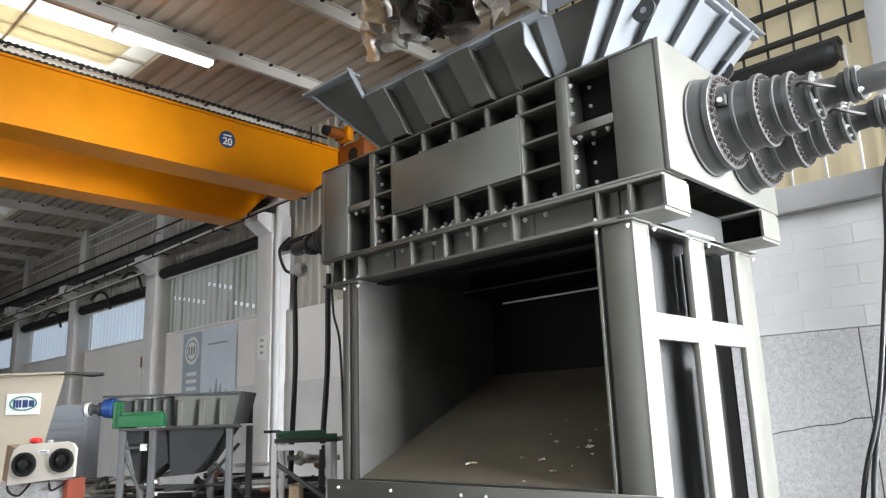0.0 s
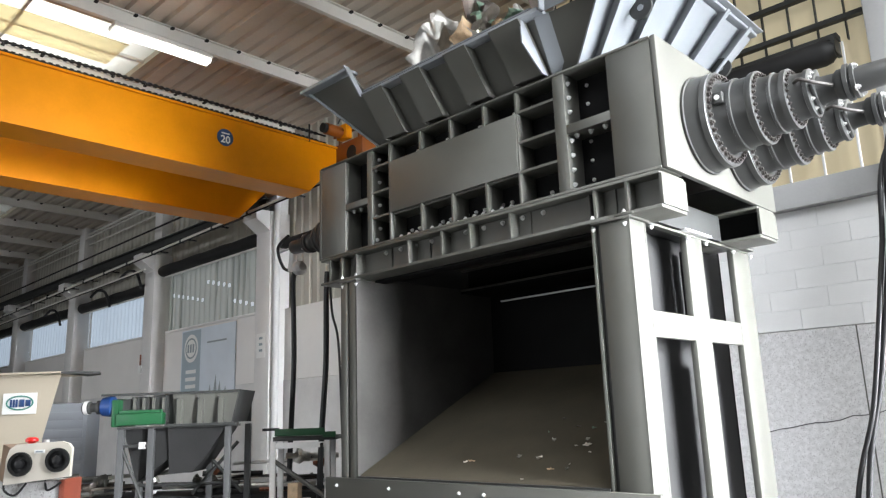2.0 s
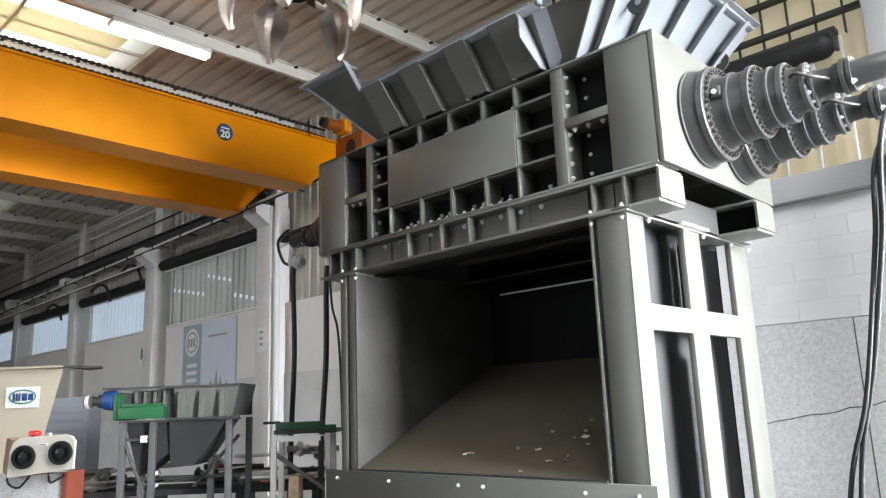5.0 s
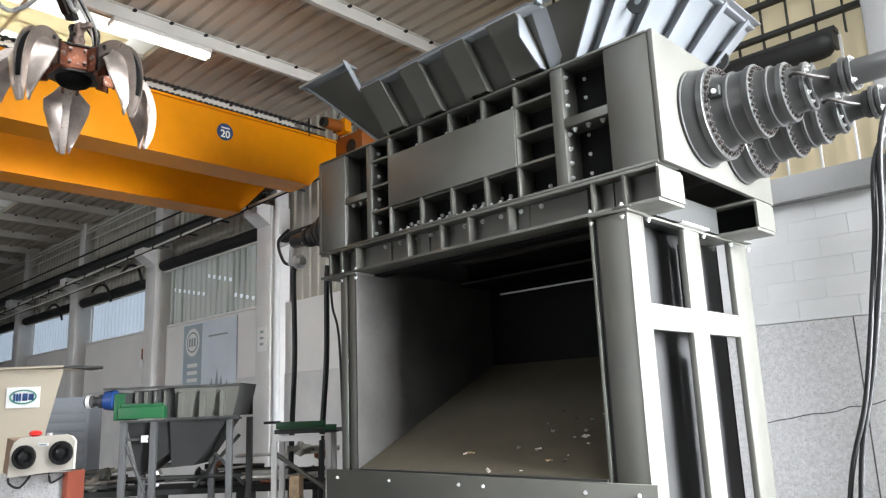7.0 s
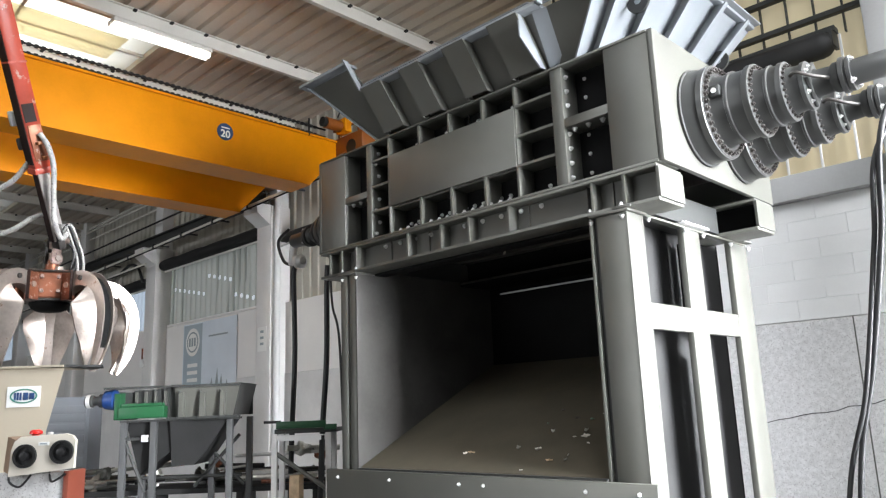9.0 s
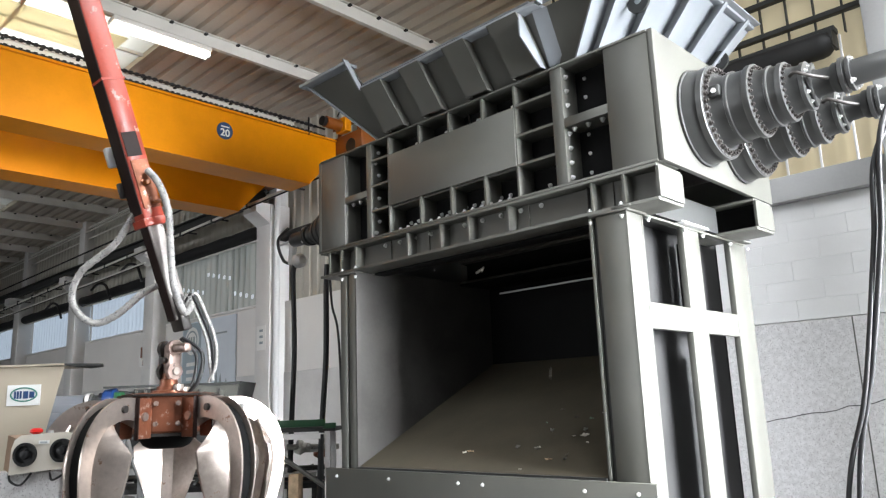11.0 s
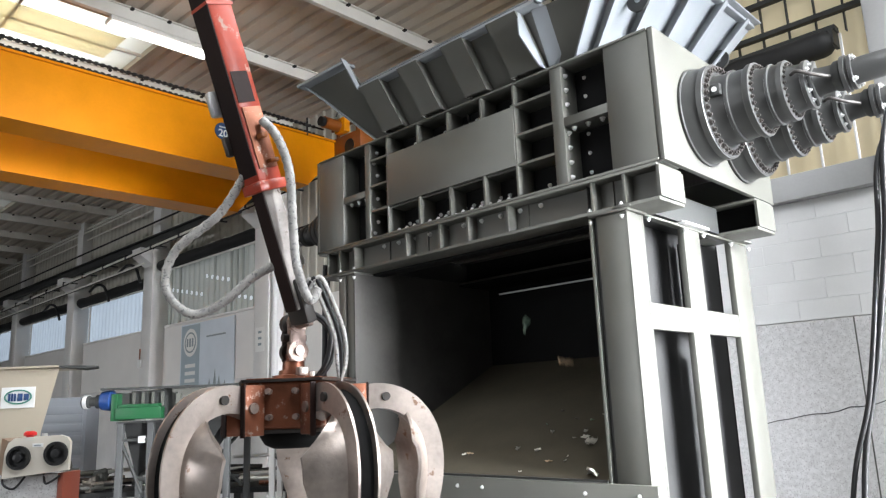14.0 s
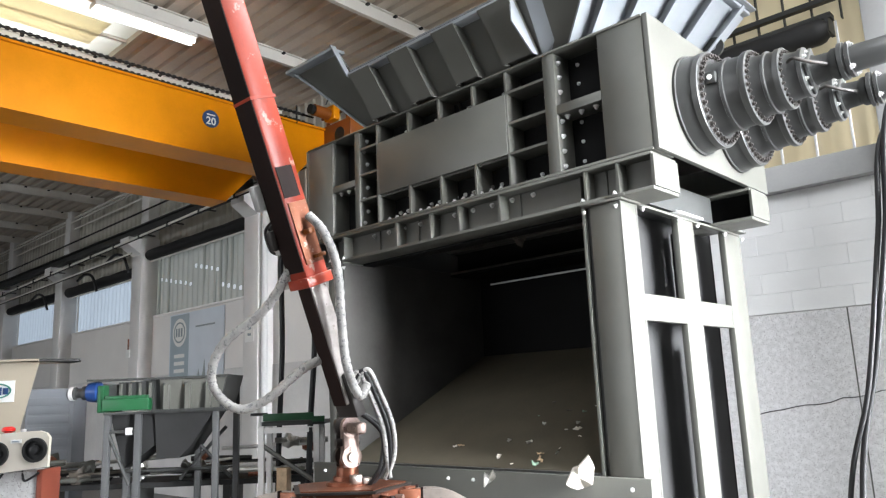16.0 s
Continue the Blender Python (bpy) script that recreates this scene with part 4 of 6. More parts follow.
def small_shredder():
    """A small shredder on a tall stand; local x runs along its body."""
    s = thing("small_shredder", "small green and grey shredder with hopper on a tall stand", "shredder", pose(-6.05, -0.31, 0, 0, 0, 43.9))
    k = 0.0060
    X = lambda u: (u - 305) * k
    Z = lambda v: 1.53 + (750 - v) * k
    # hopper trough, flared, with upright ribs
    bm = prism([(X(320), -0.36, Z(682)), (X(440), -0.36, Z(680)), (X(425), -0.3, Z(738)), (X(320), -0.3, Z(740))], (0, 0.012, 0))
    part("hopper_front", bm, PAINT, s)
    part("hopper_front", prism([(X(222), -0.28, Z(692)), (X(320), -0.28, Z(683)), (X(320), -0.28, Z(738)), (X(222), -0.28, Z(738))], (0, 0.012, 0)), PAINT_AND_SHADE, s)
    part("hopper_back", boxed(X(200), X(435), 0.3, 0.315, Z(738), Z(684)), PAINT_AND_SHADE, s)
    part("hopper_end", prism([(X(440), -0.36, Z(680)), (X(440), 0.3, Z(680)), (X(425), 0.3, Z(738)), (X(425), -0.3, Z(738))], (0.012, 0, 0)), PAINT_AND_SHADE, s)
    part("hopper_end", prism([(X(195), -0.25, Z(688)), (X(195), 0.3, Z(688)), (X(215), 0.3, Z(738)), (X(215), -0.25, Z(738))], (0.012, 0, 0)), PAINT_AND_SHADE, s)
    part("rim", boxed(X(192), X(442), -0.4, -0.34, Z(685), Z(681)), PAINT_AND_SHADE, s)
    for u in (330, 368, 405):
        part("rib", boxed(X(u), X(u) + 0.05, -0.4, -0.33, Z(738), Z(695)), PAINT, s)
        # thin dark strip along each rib paints the rib's shade
        part("rib_shade", boxed(X(u) - 0.012, X(u), -0.39, -0.33, Z(738), Z(692)), PAINT_AND_SHADE, s)
    for u in (245, 262, 280, 298):
        part("rib", boxed(X(u), X(u) + 0.02, -0.32, -0.28, Z(715), Z(690)), PAINT, s)
    part("body_flange", boxed(X(310), X(438), -0.42, -0.28, Z(742), Z(738)), PAINT_AND_SHADE, s)
    # green gear side
    part("gear_cover", boxed(X(222), X(305), -0.42, -0.3, Z(738), Z(717), 0.01), GREEN, s, "bright green gear cover")
    part("gear_cover_end", boxed(X(212), X(224), -0.4, 0.1, Z(740), Z(692), 0.01), GREEN, s)
    part("cover_lid", boxed(X(226), X(300), -0.4, -0.3, Z(717), Z(711), 0.006), GREEN, s)
    m = part("motor", turned([(X(188), 0.05), (X(190), 0.1), (X(208), 0.115), (X(212), 0.08)], n=24), BLUE, s, "blue electric motor")
    m.matrix_basis = Matrix.Translation((0, -0.3, Z(703)))
    g = part("motor_shaft_housing", turned([(X(152), 0.045), (X(155), 0.07), (X(166), 0.07), (X(168), 0.05), (X(178), 0.05), (X(180), 0.075), (X(188), 0.075)], n=24), PAINT_AND_SHADE, s)
    g.matrix_basis = Matrix.Translation((0, -0.3, Z(704)))
    g = part("motor_band", turned([(X(157), 0.074), (X(164), 0.074)], n=24), ZINC, s)
    g.matrix_basis = Matrix.Translation((0, -0.3, Z(704)))
    part("motor_mount", prism([(X(185), -0.2, Z(706)), (X(213), -0.2, Z(692)), (X(213), -0.2, Z(738))], (0, 0.2, 0)), PAINT_AND_SHADE, s)
    # discharge chute below
    part("chute", prism([(X(310), -0.3, Z(745)), (X(415), -0.3, Z(745)), (X(370), -0.22, Z(805)), (X(350), -0.22, Z(825)), (X(310), -0.22, Z(825))], (0, 0.5, 0)), BLACK_AND_SHADE, s)
    part("chute", prism([(X(225), -0.25, Z(742)), (X(308), -0.25, Z(742)), (X(308), -0.22, Z(800)), (X(250), -0.2, Z(840))], (0, 0.45, 0)), BLACK_AND_SHADE, s)
    # stand: legs, rails, braces
    foot = 0.0
    for u, y in ((226, -0.3), (281, -0.3), (420, -0.3), (360, 0.25), (226, 0.25), (432, 0.25)):
        part("leg", boxed(X(u) - 0.032, X(u) + 0.032, y - 0.032, y + 0.032, foot, Z(742), 0.003), STAND, s)
    part("rail", boxed(X(226), X(285), -0.33, -0.29, Z(777), Z(772)), PAINT_AND_SHADE, s)
    part("top_rail", boxed(X(220), X(440), -0.34, -0.26, Z(745), Z(741)), PAINT_AND_SHADE, s)
    for a, b, y in (((228, 778), (268, 868), -0.3), ((415, 775), (330, 868), 0.2), ((360, 800), (425, 868), 0.2), ((226, 850), (420, 850), 0.2)):
        part("brace", rod(bmesh.new(), (X(a[0]), y, Z(a[1])), (X(b[0]), y, Z(b[1])), 0.02, n=8), PAINT_AND_SHADE, s)
    part("box", boxed(X(262), X(272), -0.36, -0.31, Z(780), Z(768)), ZINC, s)
    return s


small_shredder()


def green_bench():
    s = thing("conveyor_bench", "grey steel bench with a green conveyor top", "conveyor", pose(-4.9, 0.66, 0, 0, 0, 43.9))
    k = 0.0059
    X = lambda u: (u - 515) * k
    Z = lambda v: 1.52 + (741 - v) * k
    part("bed", boxed(X(460), X(575), -0.2, 0.25, Z(765), Z(757), 0.004), PAINT_AND_SHADE, s)
    part("belt_guard", boxed(X(464), X(556), -0.23, -0.19, Z(756), Z(743), 0.004), GREEN, s, "green painted side guard")
    part("belt_guard", boxed(X(552), X(576), -0.22, -0.19, Z(760), Z(750), 0.004), GREEN, s)
    part("top_bar", boxed(X(440), X(470), -0.2, -0.15, Z(746), Z(741)), BLACK_AND_SHADE, s)
    for u in (460, 560):
        for y in (-0.18, 0.2):
            part("leg", boxed(X(u) - 0.03, X(u) + 0.03, y - 0.03, y + 0.03, 0, Z(765), 0.003), CONCRETE, s)
    part("rail", boxed(X(462), X(560), -0.2, -0.16, Z(778), Z(768)), CONCRETE, s)
    part("brace", rod(bmesh.new(), (X(462), -0.18, Z(800)), (X(560), -0.18, Z(868)), 0.025, n=8), PAINT, s)
    part("guard_strip", boxed(X(548), X(553), -0.24, -0.2, Z(850), Z(770)), BLACK_AND_SHADE, s)
    return s


green_bench()


def ring_shape(parent, name, c, rx, rz, w, mat, y0, y1, n=36):
    """An oval band, upright, facing -y."""
    bm = bmesh.new()
    for k in range(n):
        a, b = 2 * math.pi * k / n, 2 * math.pi * (k + 1) / n
        pts = []
        for ang, f in ((a, 1), (b, 1), (b, 0), (a, 0)):
            pts.append((c[0] + (rx - w * (1 - f)) * math.cos(ang), y0, c[1] + (rz - w * (1 - f)) * math.sin(ang)))
        v = [bm.verts.new(p) for p in pts]
        u = [bm.verts.new((p[0], y1, p[2])) for p in pts]
        bm.faces.new(v), bm.faces.new(u[::-1])
        for j in range(4):
            bm.faces.new((v[j], v[(j + 1) % 4], u[(j + 1) % 4], u[j]))
    return part(name, bm, mat, parent)


def control_console():
    """A two-hand control box on a speckled pedestal; local -y faces the camera."""
    k = 0.00259
    s = thing("control_console", "cream two-hand control box with red stop button on pedestal", "control box", pose(-1.618, -3.174, 0, 0, 0, 43.9))
    X = lambda u: (u - 52) * k
    Z = lambda v: 1.61 + (748 - v) * k
    # face plate with rounded upper corners
    pts = [(X(16), -0.06, Z(840)), (X(129), -0.06, Z(829)), (X(130), -0.06, Z(782)), (X(124), -0.06, Z(774)), (X(112), -0.06, Z(770)), (X(34), -0.06, Z(773)), (X(23), -0.06, Z(781)), (X(18), -0.06, Z(796))]
    part("face_plate", prism(pts, (0, 0.02, 0)), CREAM_PALE, s)
    part("housing", prism([(X(16), -0.04, Z(838)), (X(126), -0.04, Z(828)), (X(126), -0.04, Z(776)), (X(20), -0.04, Z(778))], (-0.11, 0.13, 0.012)), material("tan_console_paint", (0.3, 0.2, 0.13), 0.5), s, "tan brown housing")
    for u, v in ((44, 806), (108, 801)):
        c = (X(u), Z(v))
        ring_shape(s, "guard_ring", c, 0.052, 0.052, 0.012, BLACK_AND_SHADE, -0.075, -0.058)
        h = part("hand_well", turned([(0, 0.046), (0.002, 0.046), (0.003, 0.02), (0.02, 0.018), (0.024, 0.008)], n=28), BLACK, s, "black hand well")
        h.matrix_basis = Matrix.Translation((c[0], -0.0605, c[1])) @ pose(0, 0, 0, 0, 0, -90)
    b = part("stop_button", rod(bmesh.new(), (X(41), 0.03, Z(775)), (X(41), 0.03, Z(769)), 0.016, n=20), RED_KNOB, s, "red mushroom stop button")
    part("button_cap", turned([(Z(771), 0.02), (Z(769), 0.028), (Z(765), 0.027), (Z(762), 0.016)], "Z", n=24), RED_KNOB, b).matrix_basis = Matrix.Translation((X(41), 0.03, 0))
    part("key_switch", rod(bmesh.new(), (X(67), 0.03, Z(774)), (X(67), 0.03, Z(767)), 0.012, n=16), ZINC, s)
    part("label_plate", boxed(X(66), X(84), -0.064, -0.06, Z(789), Z(783)), WHITE, s)
    part("print", boxed(X(69), X(81), -0.066, -0.064, Z(787), Z(785)), GREY_PRINT, s)
    for a, b in ((8, 52), (80, 112)):
        part("cable", pipe([(X(a), -0.02, Z(836)), (X(a + 10), -0.05, Z(850)), (X((a + b) / 2 + 6), -0.05, Z(857 if a == 8 else 846)), (X(b), -0.04, Z(838))], 0.005), BLACK, s)
    part("pedestal", boxed(X(-30), X(108), -0.03, 0.12, 0, Z(836), 0.006), DADO, s, "speckled grey pedestal")
    part("corner_post", boxed(X(108), X(118), -0.04, 0.12, 0, Z(834), 0.004), material("red_brown_post", (0.25, 0.06, 0.035), 0.5), s, "red brown corner post")
    return s


control_console()


def control_cabinet():
    k = 0.00297
    s = thing("control_cabinet", "cream electrical cabinet with sloping side and round badge plate", "cabinet", pose(-2.18, -3.087, 0, 0, 0, 43.9))
    X = lambda u: (u - 40) * k
    Z = lambda v: 1.61 + (748 - v) * k
    part("body", prism([(X(-60), 0, 0), (X(70), 0, 0), (X(86), 0, Z(765)), (X(111), 0, Z(656)), (X(-60), 0, Z(651))], (-0.15, 0.27, 0)), CREAM, s)
    part("lid", prism([(X(-62), -0.02, Z(654)), (X(112), -0.02, Z(654)), (X(112), 0.3, Z(654)), (X(-62), 0.3, Z(654))], (0, 0, 0.01)), CREAM, s)
    # overhang of the lid, blackened to paint its shadowed underside
    part("lid_flap", prism([(X(112) + 0.002, -0.015, Z(655)), (X(164), 0.1, Z(655)), (X(150), 0.2, Z(655)), (X(112) + 0.002, 0.29, Z(655))], (0, 0, 0.012)), BLACK_AND_SHADE, s, "lid overhang, blackened as its shaded underside")
    p = part("badge_plate", boxed(X(13), X(72), -0.006, -0.001, Z(722), Z(686)), WHITE, s, "white plate with an oval green emblem")
    ring_shape(p, "emblem_oval", (X(43), Z(703)), 0.072, 0.038, 0.007, TEAL_PRINT, -0.009, -0.006)
    for u in (26, 31, 36):
        part("emblem_bar", boxed(X(u), X(u + 3.4), -0.009, -0.006, Z(710), Z(697)), NAVY, p)
    part("emblem_shape", boxed(X(42), X(51), -0.009, -0.006, Z(710), Z(697), 0.001), NAVY, p)
    part("emblem_shape", boxed(X(53), X(62), -0.009, -0.006, Z(709), Z(698), 0.001), NAVY, p)
    return s


control_cabinet()


def grey_cabinet():
    s = thing("steel_cabinet", "pale blue grey steel cabinet with ribbed panels", "cabinet", pose(-9.27, -0.43, 0, 0, 0, 43.9))
    k = 0.0078
    X = lambda u: (u - 130) * k
    Z = lambda v: 1.61 + (746 - v) * k
    m = material("blue_grey_enamel", (0.2, 0.215, 0.24), 0.5, vary=0.05, bump=0.05)
    part("body", boxed(X(92), X(178), 0, 0.4, 0, Z(704), 0.01), m, s)
    for v in (720, 735, 752, 772, 792, 812):
        part("panel", boxed(X(97), X(172), -0.012, -0.001, Z(v + 14), Z(v), 0.003), m, s)
    part("handle", boxed(X(138), X(148), -0.03, -0.012, Z(838), Z(834)), BLACK_AND_SHADE, s)
    return s


grey_cabinet()


def clutter():
    """Scrap and offcuts piled on a low pallet behind the console."""
    r = random.Random(4)
    mats = [SCRAP_B, SCRAP_A, BLACK_AND_SHADE, PAINT, RUSTY, CONCRETE]
    s = thing("scrap_heap", "low heap of dark steel offcuts and pipes on trestles", "scrap heap", pose(-6.6, 0.25, 0, 0, 0, 43.9))
    for x in (-1.6, -0.5, 0.6, 1.5):
        part("trestle_leg", boxed(x - 0.04, x + 0.04, -0.3, 0.3, 0, 0.72), PAINT_AND_SHADE, s)
    part("trestle_top", boxed(-2.0, 1.7, -0.4, 0.4, 0.72, 0.78), BLACK_AND_SHADE, s)
    for k in range(70):
        x, y, z = r.uniform(-1.95, 1.5), r.uniform(-0.35, 0.35), 0.8 + 0.3 * abs(r.gauss(0, 0.5))
        a = r.uniform(-0.35, 0.35)
        ln = r.uniform(0.12, 0.5)
        if k % 3:
            bm = rod(bmesh.new(), (x - ln * math.cos(a), y - 0.1, z), (x + ln * math.cos(a), y + 0.1, z + ln * math.sin(a) * 0.3), r.uniform(0.012, 0.035), n=8)
        else:
            bm = bmesh.new()
            bmesh.ops.create_icosphere(bm, subdivisions=2, radius=r.uniform(0.06, 0.13))
            for v in bm.verts:
                v.co *= 0.7 + 0.6 * noise.noise(v.co * 14 + Vector((k, 0, 0)))
                v.co += Vector((x, y, z))
        part("offcut", bm, mats[r.randrange(len(mats))], s)
    t = thing("timber_block", "small tan timber block beside the bench legs", "timber", pose(-4.95, 0.55, 0, 0, 0, 30))
    part("block", boxed(-0.06, 0.06, -0.06, 0.06, 0, 0.93, 0.005), SCRAP_C, t)


clutter()


def wall_things():
    y = YW - 0.285
    n = thing("paper_notice", "white paper notice on the concrete column", "notice")
    part("sheet", boxed(-8.62, -8.36, y - 0.004, y, 2.6, 3.0), WHITE, n)
    for k in range(3):
        part("print", boxed(-8.54, -8.44, y - 0.006, y - 0.004, 2.7 + 0.1 * k, 2.74 + 0.1 * k), GREY_PRINT, n)
    b = thing("banner", "pale blue printed banner hung on the wall panel", "banner")
    yb = YW - 0.02
    part("cloth", boxed(-11.75, -9.75, yb, yb + 0.02, 2.0, 3.36), POSTER, b)
    part("band", boxed(-11.72, -11.0, yb - 0.003, yb, 2.0, 3.34), material("banner_blue_grey", (0.4, 0.48, 0.53), 0.5, vary=0.06), b)
    q = bmesh.new()
    rod(q, (-11.36, yb - 0.006, 3.0), (-11.36, yb - 0.003, 3.0), 0.27, n=36)
    part("emblem_disc", q, WHITE, b)
    ring_shape(b, "emblem_ring", (-11.36, 3.0), 0.22, 0.2, 0.03, GREY_PRINT, yb - 0.009, yb - 0.006)
    for x in (-11.5, -11.4, -11.3):
        part("emblem_bar", boxed(x, x + 0.06, yb - 0.009, yb - 0.006, 2.92, 3.08), GREY_PRINT, b)
    for k in range(4):
        part("print", boxed(-11.55, -11.15, yb - 0.005, yb - 0.003, 2.1 + 0.14 * k, 2.17 + 0.14 * k), WHITE, b)
    part("print", boxed(-10.75, -10.05, yb - 0.003, yb, 3.05, 3.08), GREY_PRINT, b)
    for x, h in ((-10.7, 0.25), (-10.5, 0.42), (-10.35, 0.3), (-10.15, 0.2)):
        part("print_shape", prism([(x, yb - 0.003, 2.03), (x + 0.16, yb - 0.003, 2.03), (x + 0.1, yb - 0.003, 2.03 + h)], (0, 0.003, 0)), GREY_PRINT, b)
    e = thing("wall_hook_tag", "small dark and white tag hung on a column", "tag")
    part("strap", boxed(-13.0, -12.96, YW - 0.3, YW - 0.285, 2.75, 3.0), RUSTY, e)
    part("tag", boxed(-13.04, -12.9, YW - 0.31, YW - 0.285, 2.62, 2.78), WHITE, e)
    # dark rolled shutter and bracket beside the first column
    r = tagged(new("roller_blind", finish("roller_blind", blind_roll(-8.15, -4.4, YW - 0.1, 4.46, 0.09), BLACK_AND_SHADE)), "rolled up black blind above a window", "blind", "window blinds")
    part("bracket", boxed(-8.18, -8.14, YW - 0.2, YW + 0.1, 4.4, 4.5), PAINT_AND_SHADE, r)
    part("bracket", boxed(-4.44, -4.4, YW - 0.2, YW + 0.1, 4.4, 4.5), PAINT_AND_SHADE, r)
    part("pull_rod", rod(bmesh.new(), (-8.1, YW - 0.2, 4.3), (-7.2, YW - 0.2, 4.36), 0.02, n=8), ZINC, r)
    # dark lintel under the yellowed sheeting, behind the gearboxes
    r = tagged(new("roller_blind", finish("roller_blind", blind_roll(-2.2, 0.48, YW - 0.08, 4.67, 0.12), BLACK_AND_SHADE)), "thick rolled up dark blind on the yellowed sheeting", "blind", "window blinds")
    part("bracket", boxed(0.46, 0.49, YW - 0.12, YW + 0.06, 4.64, 4.78), PAINT_AND_SHADE, r)
    part("rail", boxed(-2.2, 0.5, YW - 0.06, YW + 0.06, 4.79, 4.84), PAINT_AND_SHADE, r)
    structure("wall_column_east", boxed(0.78, 1.2, YW - 0.3, YW - 0.101, 0, ZC - 0.17, 0.01), LEDGE, "pale grey steel column on the wall")
    c = thing("wall_cables", "black cables hanging on brackets along the wall", "cable")
    for x, z in ((-13.6, 4.75), (-15.2, 4.55), (-18.2, 4.45)):
        part("cable", pipe([(x - 0.5, YW - 0.35, z), (x, YW - 0.38, z + 0.08), (x + 0.35, YW - 0.35, z - 0.02), (x + 0.5, YW - 0.3, z - 0.35)], 0.03), BLACK, c)


wall_things()


def wall_crack():
    """A dark crack that runs along the dado."""
    r = random.Random(3)
    pts = [(-0.55 + 0.1 * k, YW - 0.001, 1.36 + 0.016 * k + r.uniform(-0.012, 0.012)) for k in range(18)]
    bm = bmesh.new()
    for a, b in zip(pts, pts[1:]):
        rod(bm, a, b, 0.004, n=5)
    part("crack", bm, PAINT_AND_SHADE, bpy.data.objects["wall_dado"])


wall_crack()


def dado_joints():
    """Upright joints between the precast dado panels and a ragged paint edge."""
    for x in (0.28, 2.7, -2.1):
        part("joint", boxed(x - 0.006, x + 0.006, YW - 0.002, YW + 0.02, 0.0, 2.23), PAINT, bpy.data.objects["wall_dado"])


dado_joints()


def hoses():
    h = thing("hydraulic_hoses", "thick black hydraulic hoses hanging from the gearbox motors", "hose")
    part("hose", pipe([(-5.45, 0.9, 3.42), (-5.53, 0.9, 3.3), (-5.51, 0.9, 2.8), (-5.5, 0.9, 2.2), (-5.56, 0.9, 1.2), (-5.6, 0.9, 0.03)], 0.033), BLACK, h)
    part("hose", pipe([(-4.83, 0.9, 3.3), (-4.85, 0.9, 3.0), (-4.86, 0.9, 2.2), (-4.95, 0.9, 1.3), (-5.02, 0.9, 0.03)], 0.033), BLACK, h)
    part("hose", pipe([(-4.78, 0.9, 3.2), (-4.74, 0.9, 2.8), (-4.62, 0.9, 2.4), (-4.55, 0.9, 1.2), (-4.5, 0.9, 0.03)], 0.014), BLACK, h)
    part("fitting", rod(bmesh.new(), (-5.56, 0.9, 3.42), (-5.45, 0.85, 3.68), 0.05, n=12), ZINC, h)
    part("fitting", turned([(-5.4, 0.05), (-5.36, 0.09), (-5.3, 0.09), (-5.26, 0.05)], n=16), ZINC, h).matrix_basis = Matrix.Translation((0, 0.85, 3.42))
    part("hose", pipe([(-5.5, 0.8, 3.85), (-5.8, 0.85, 3.75), (-5.75, 0.9, 3.5), (-5.55, 0.9, 3.42)], 0.02), BLACK, h)
    g = thing("hydraulic_hoses", "two black hydraulic hoses curving down from gearbox motors", "hose")
    part("hose", pipe([(1.42, 0.55, 3.62), (1.65, 0.2, 3.62), (1.72, -0.5, 3.2), (1.5, -1.0, 2.74), (1.41, -1.0, 2.22), (1.31, -1.0, 1.72), (1.19, -1.0, 1.19), (1.1, -1.0, 0.03)], 0.0125), BLACK, g)
    part("hose", pipe([(1.42, 0.65, 3.55), (1.68, 0.3, 3.4), (1.66, -0.5, 3.0), (1.46, -1.0, 2.62), (1.38, -1.0, 2.2), (1.27, -1.02, 1.6), (1.14, -1.0, 1.15), (1.0, -1.0, 0.03)], 0.0105), BLACK, g)
    part("hose", pipe([(1.42, 1.26, 3.62), (1.6, 1.1, 3.5), (1.5, 1.0, 3.35), (1.3, 1.0, 3.35), (1.2, 1.1, 3.5)], 0.018), BLACK, g)
    part("pipe_elbow", pipe([(1.45, 0.6, 3.7), (1.6, 0.6, 3.75), (1.9, 0.55, 3.78), (2.4, 0.5, 3.75)], 0.065), PAINT, g)


hoses()


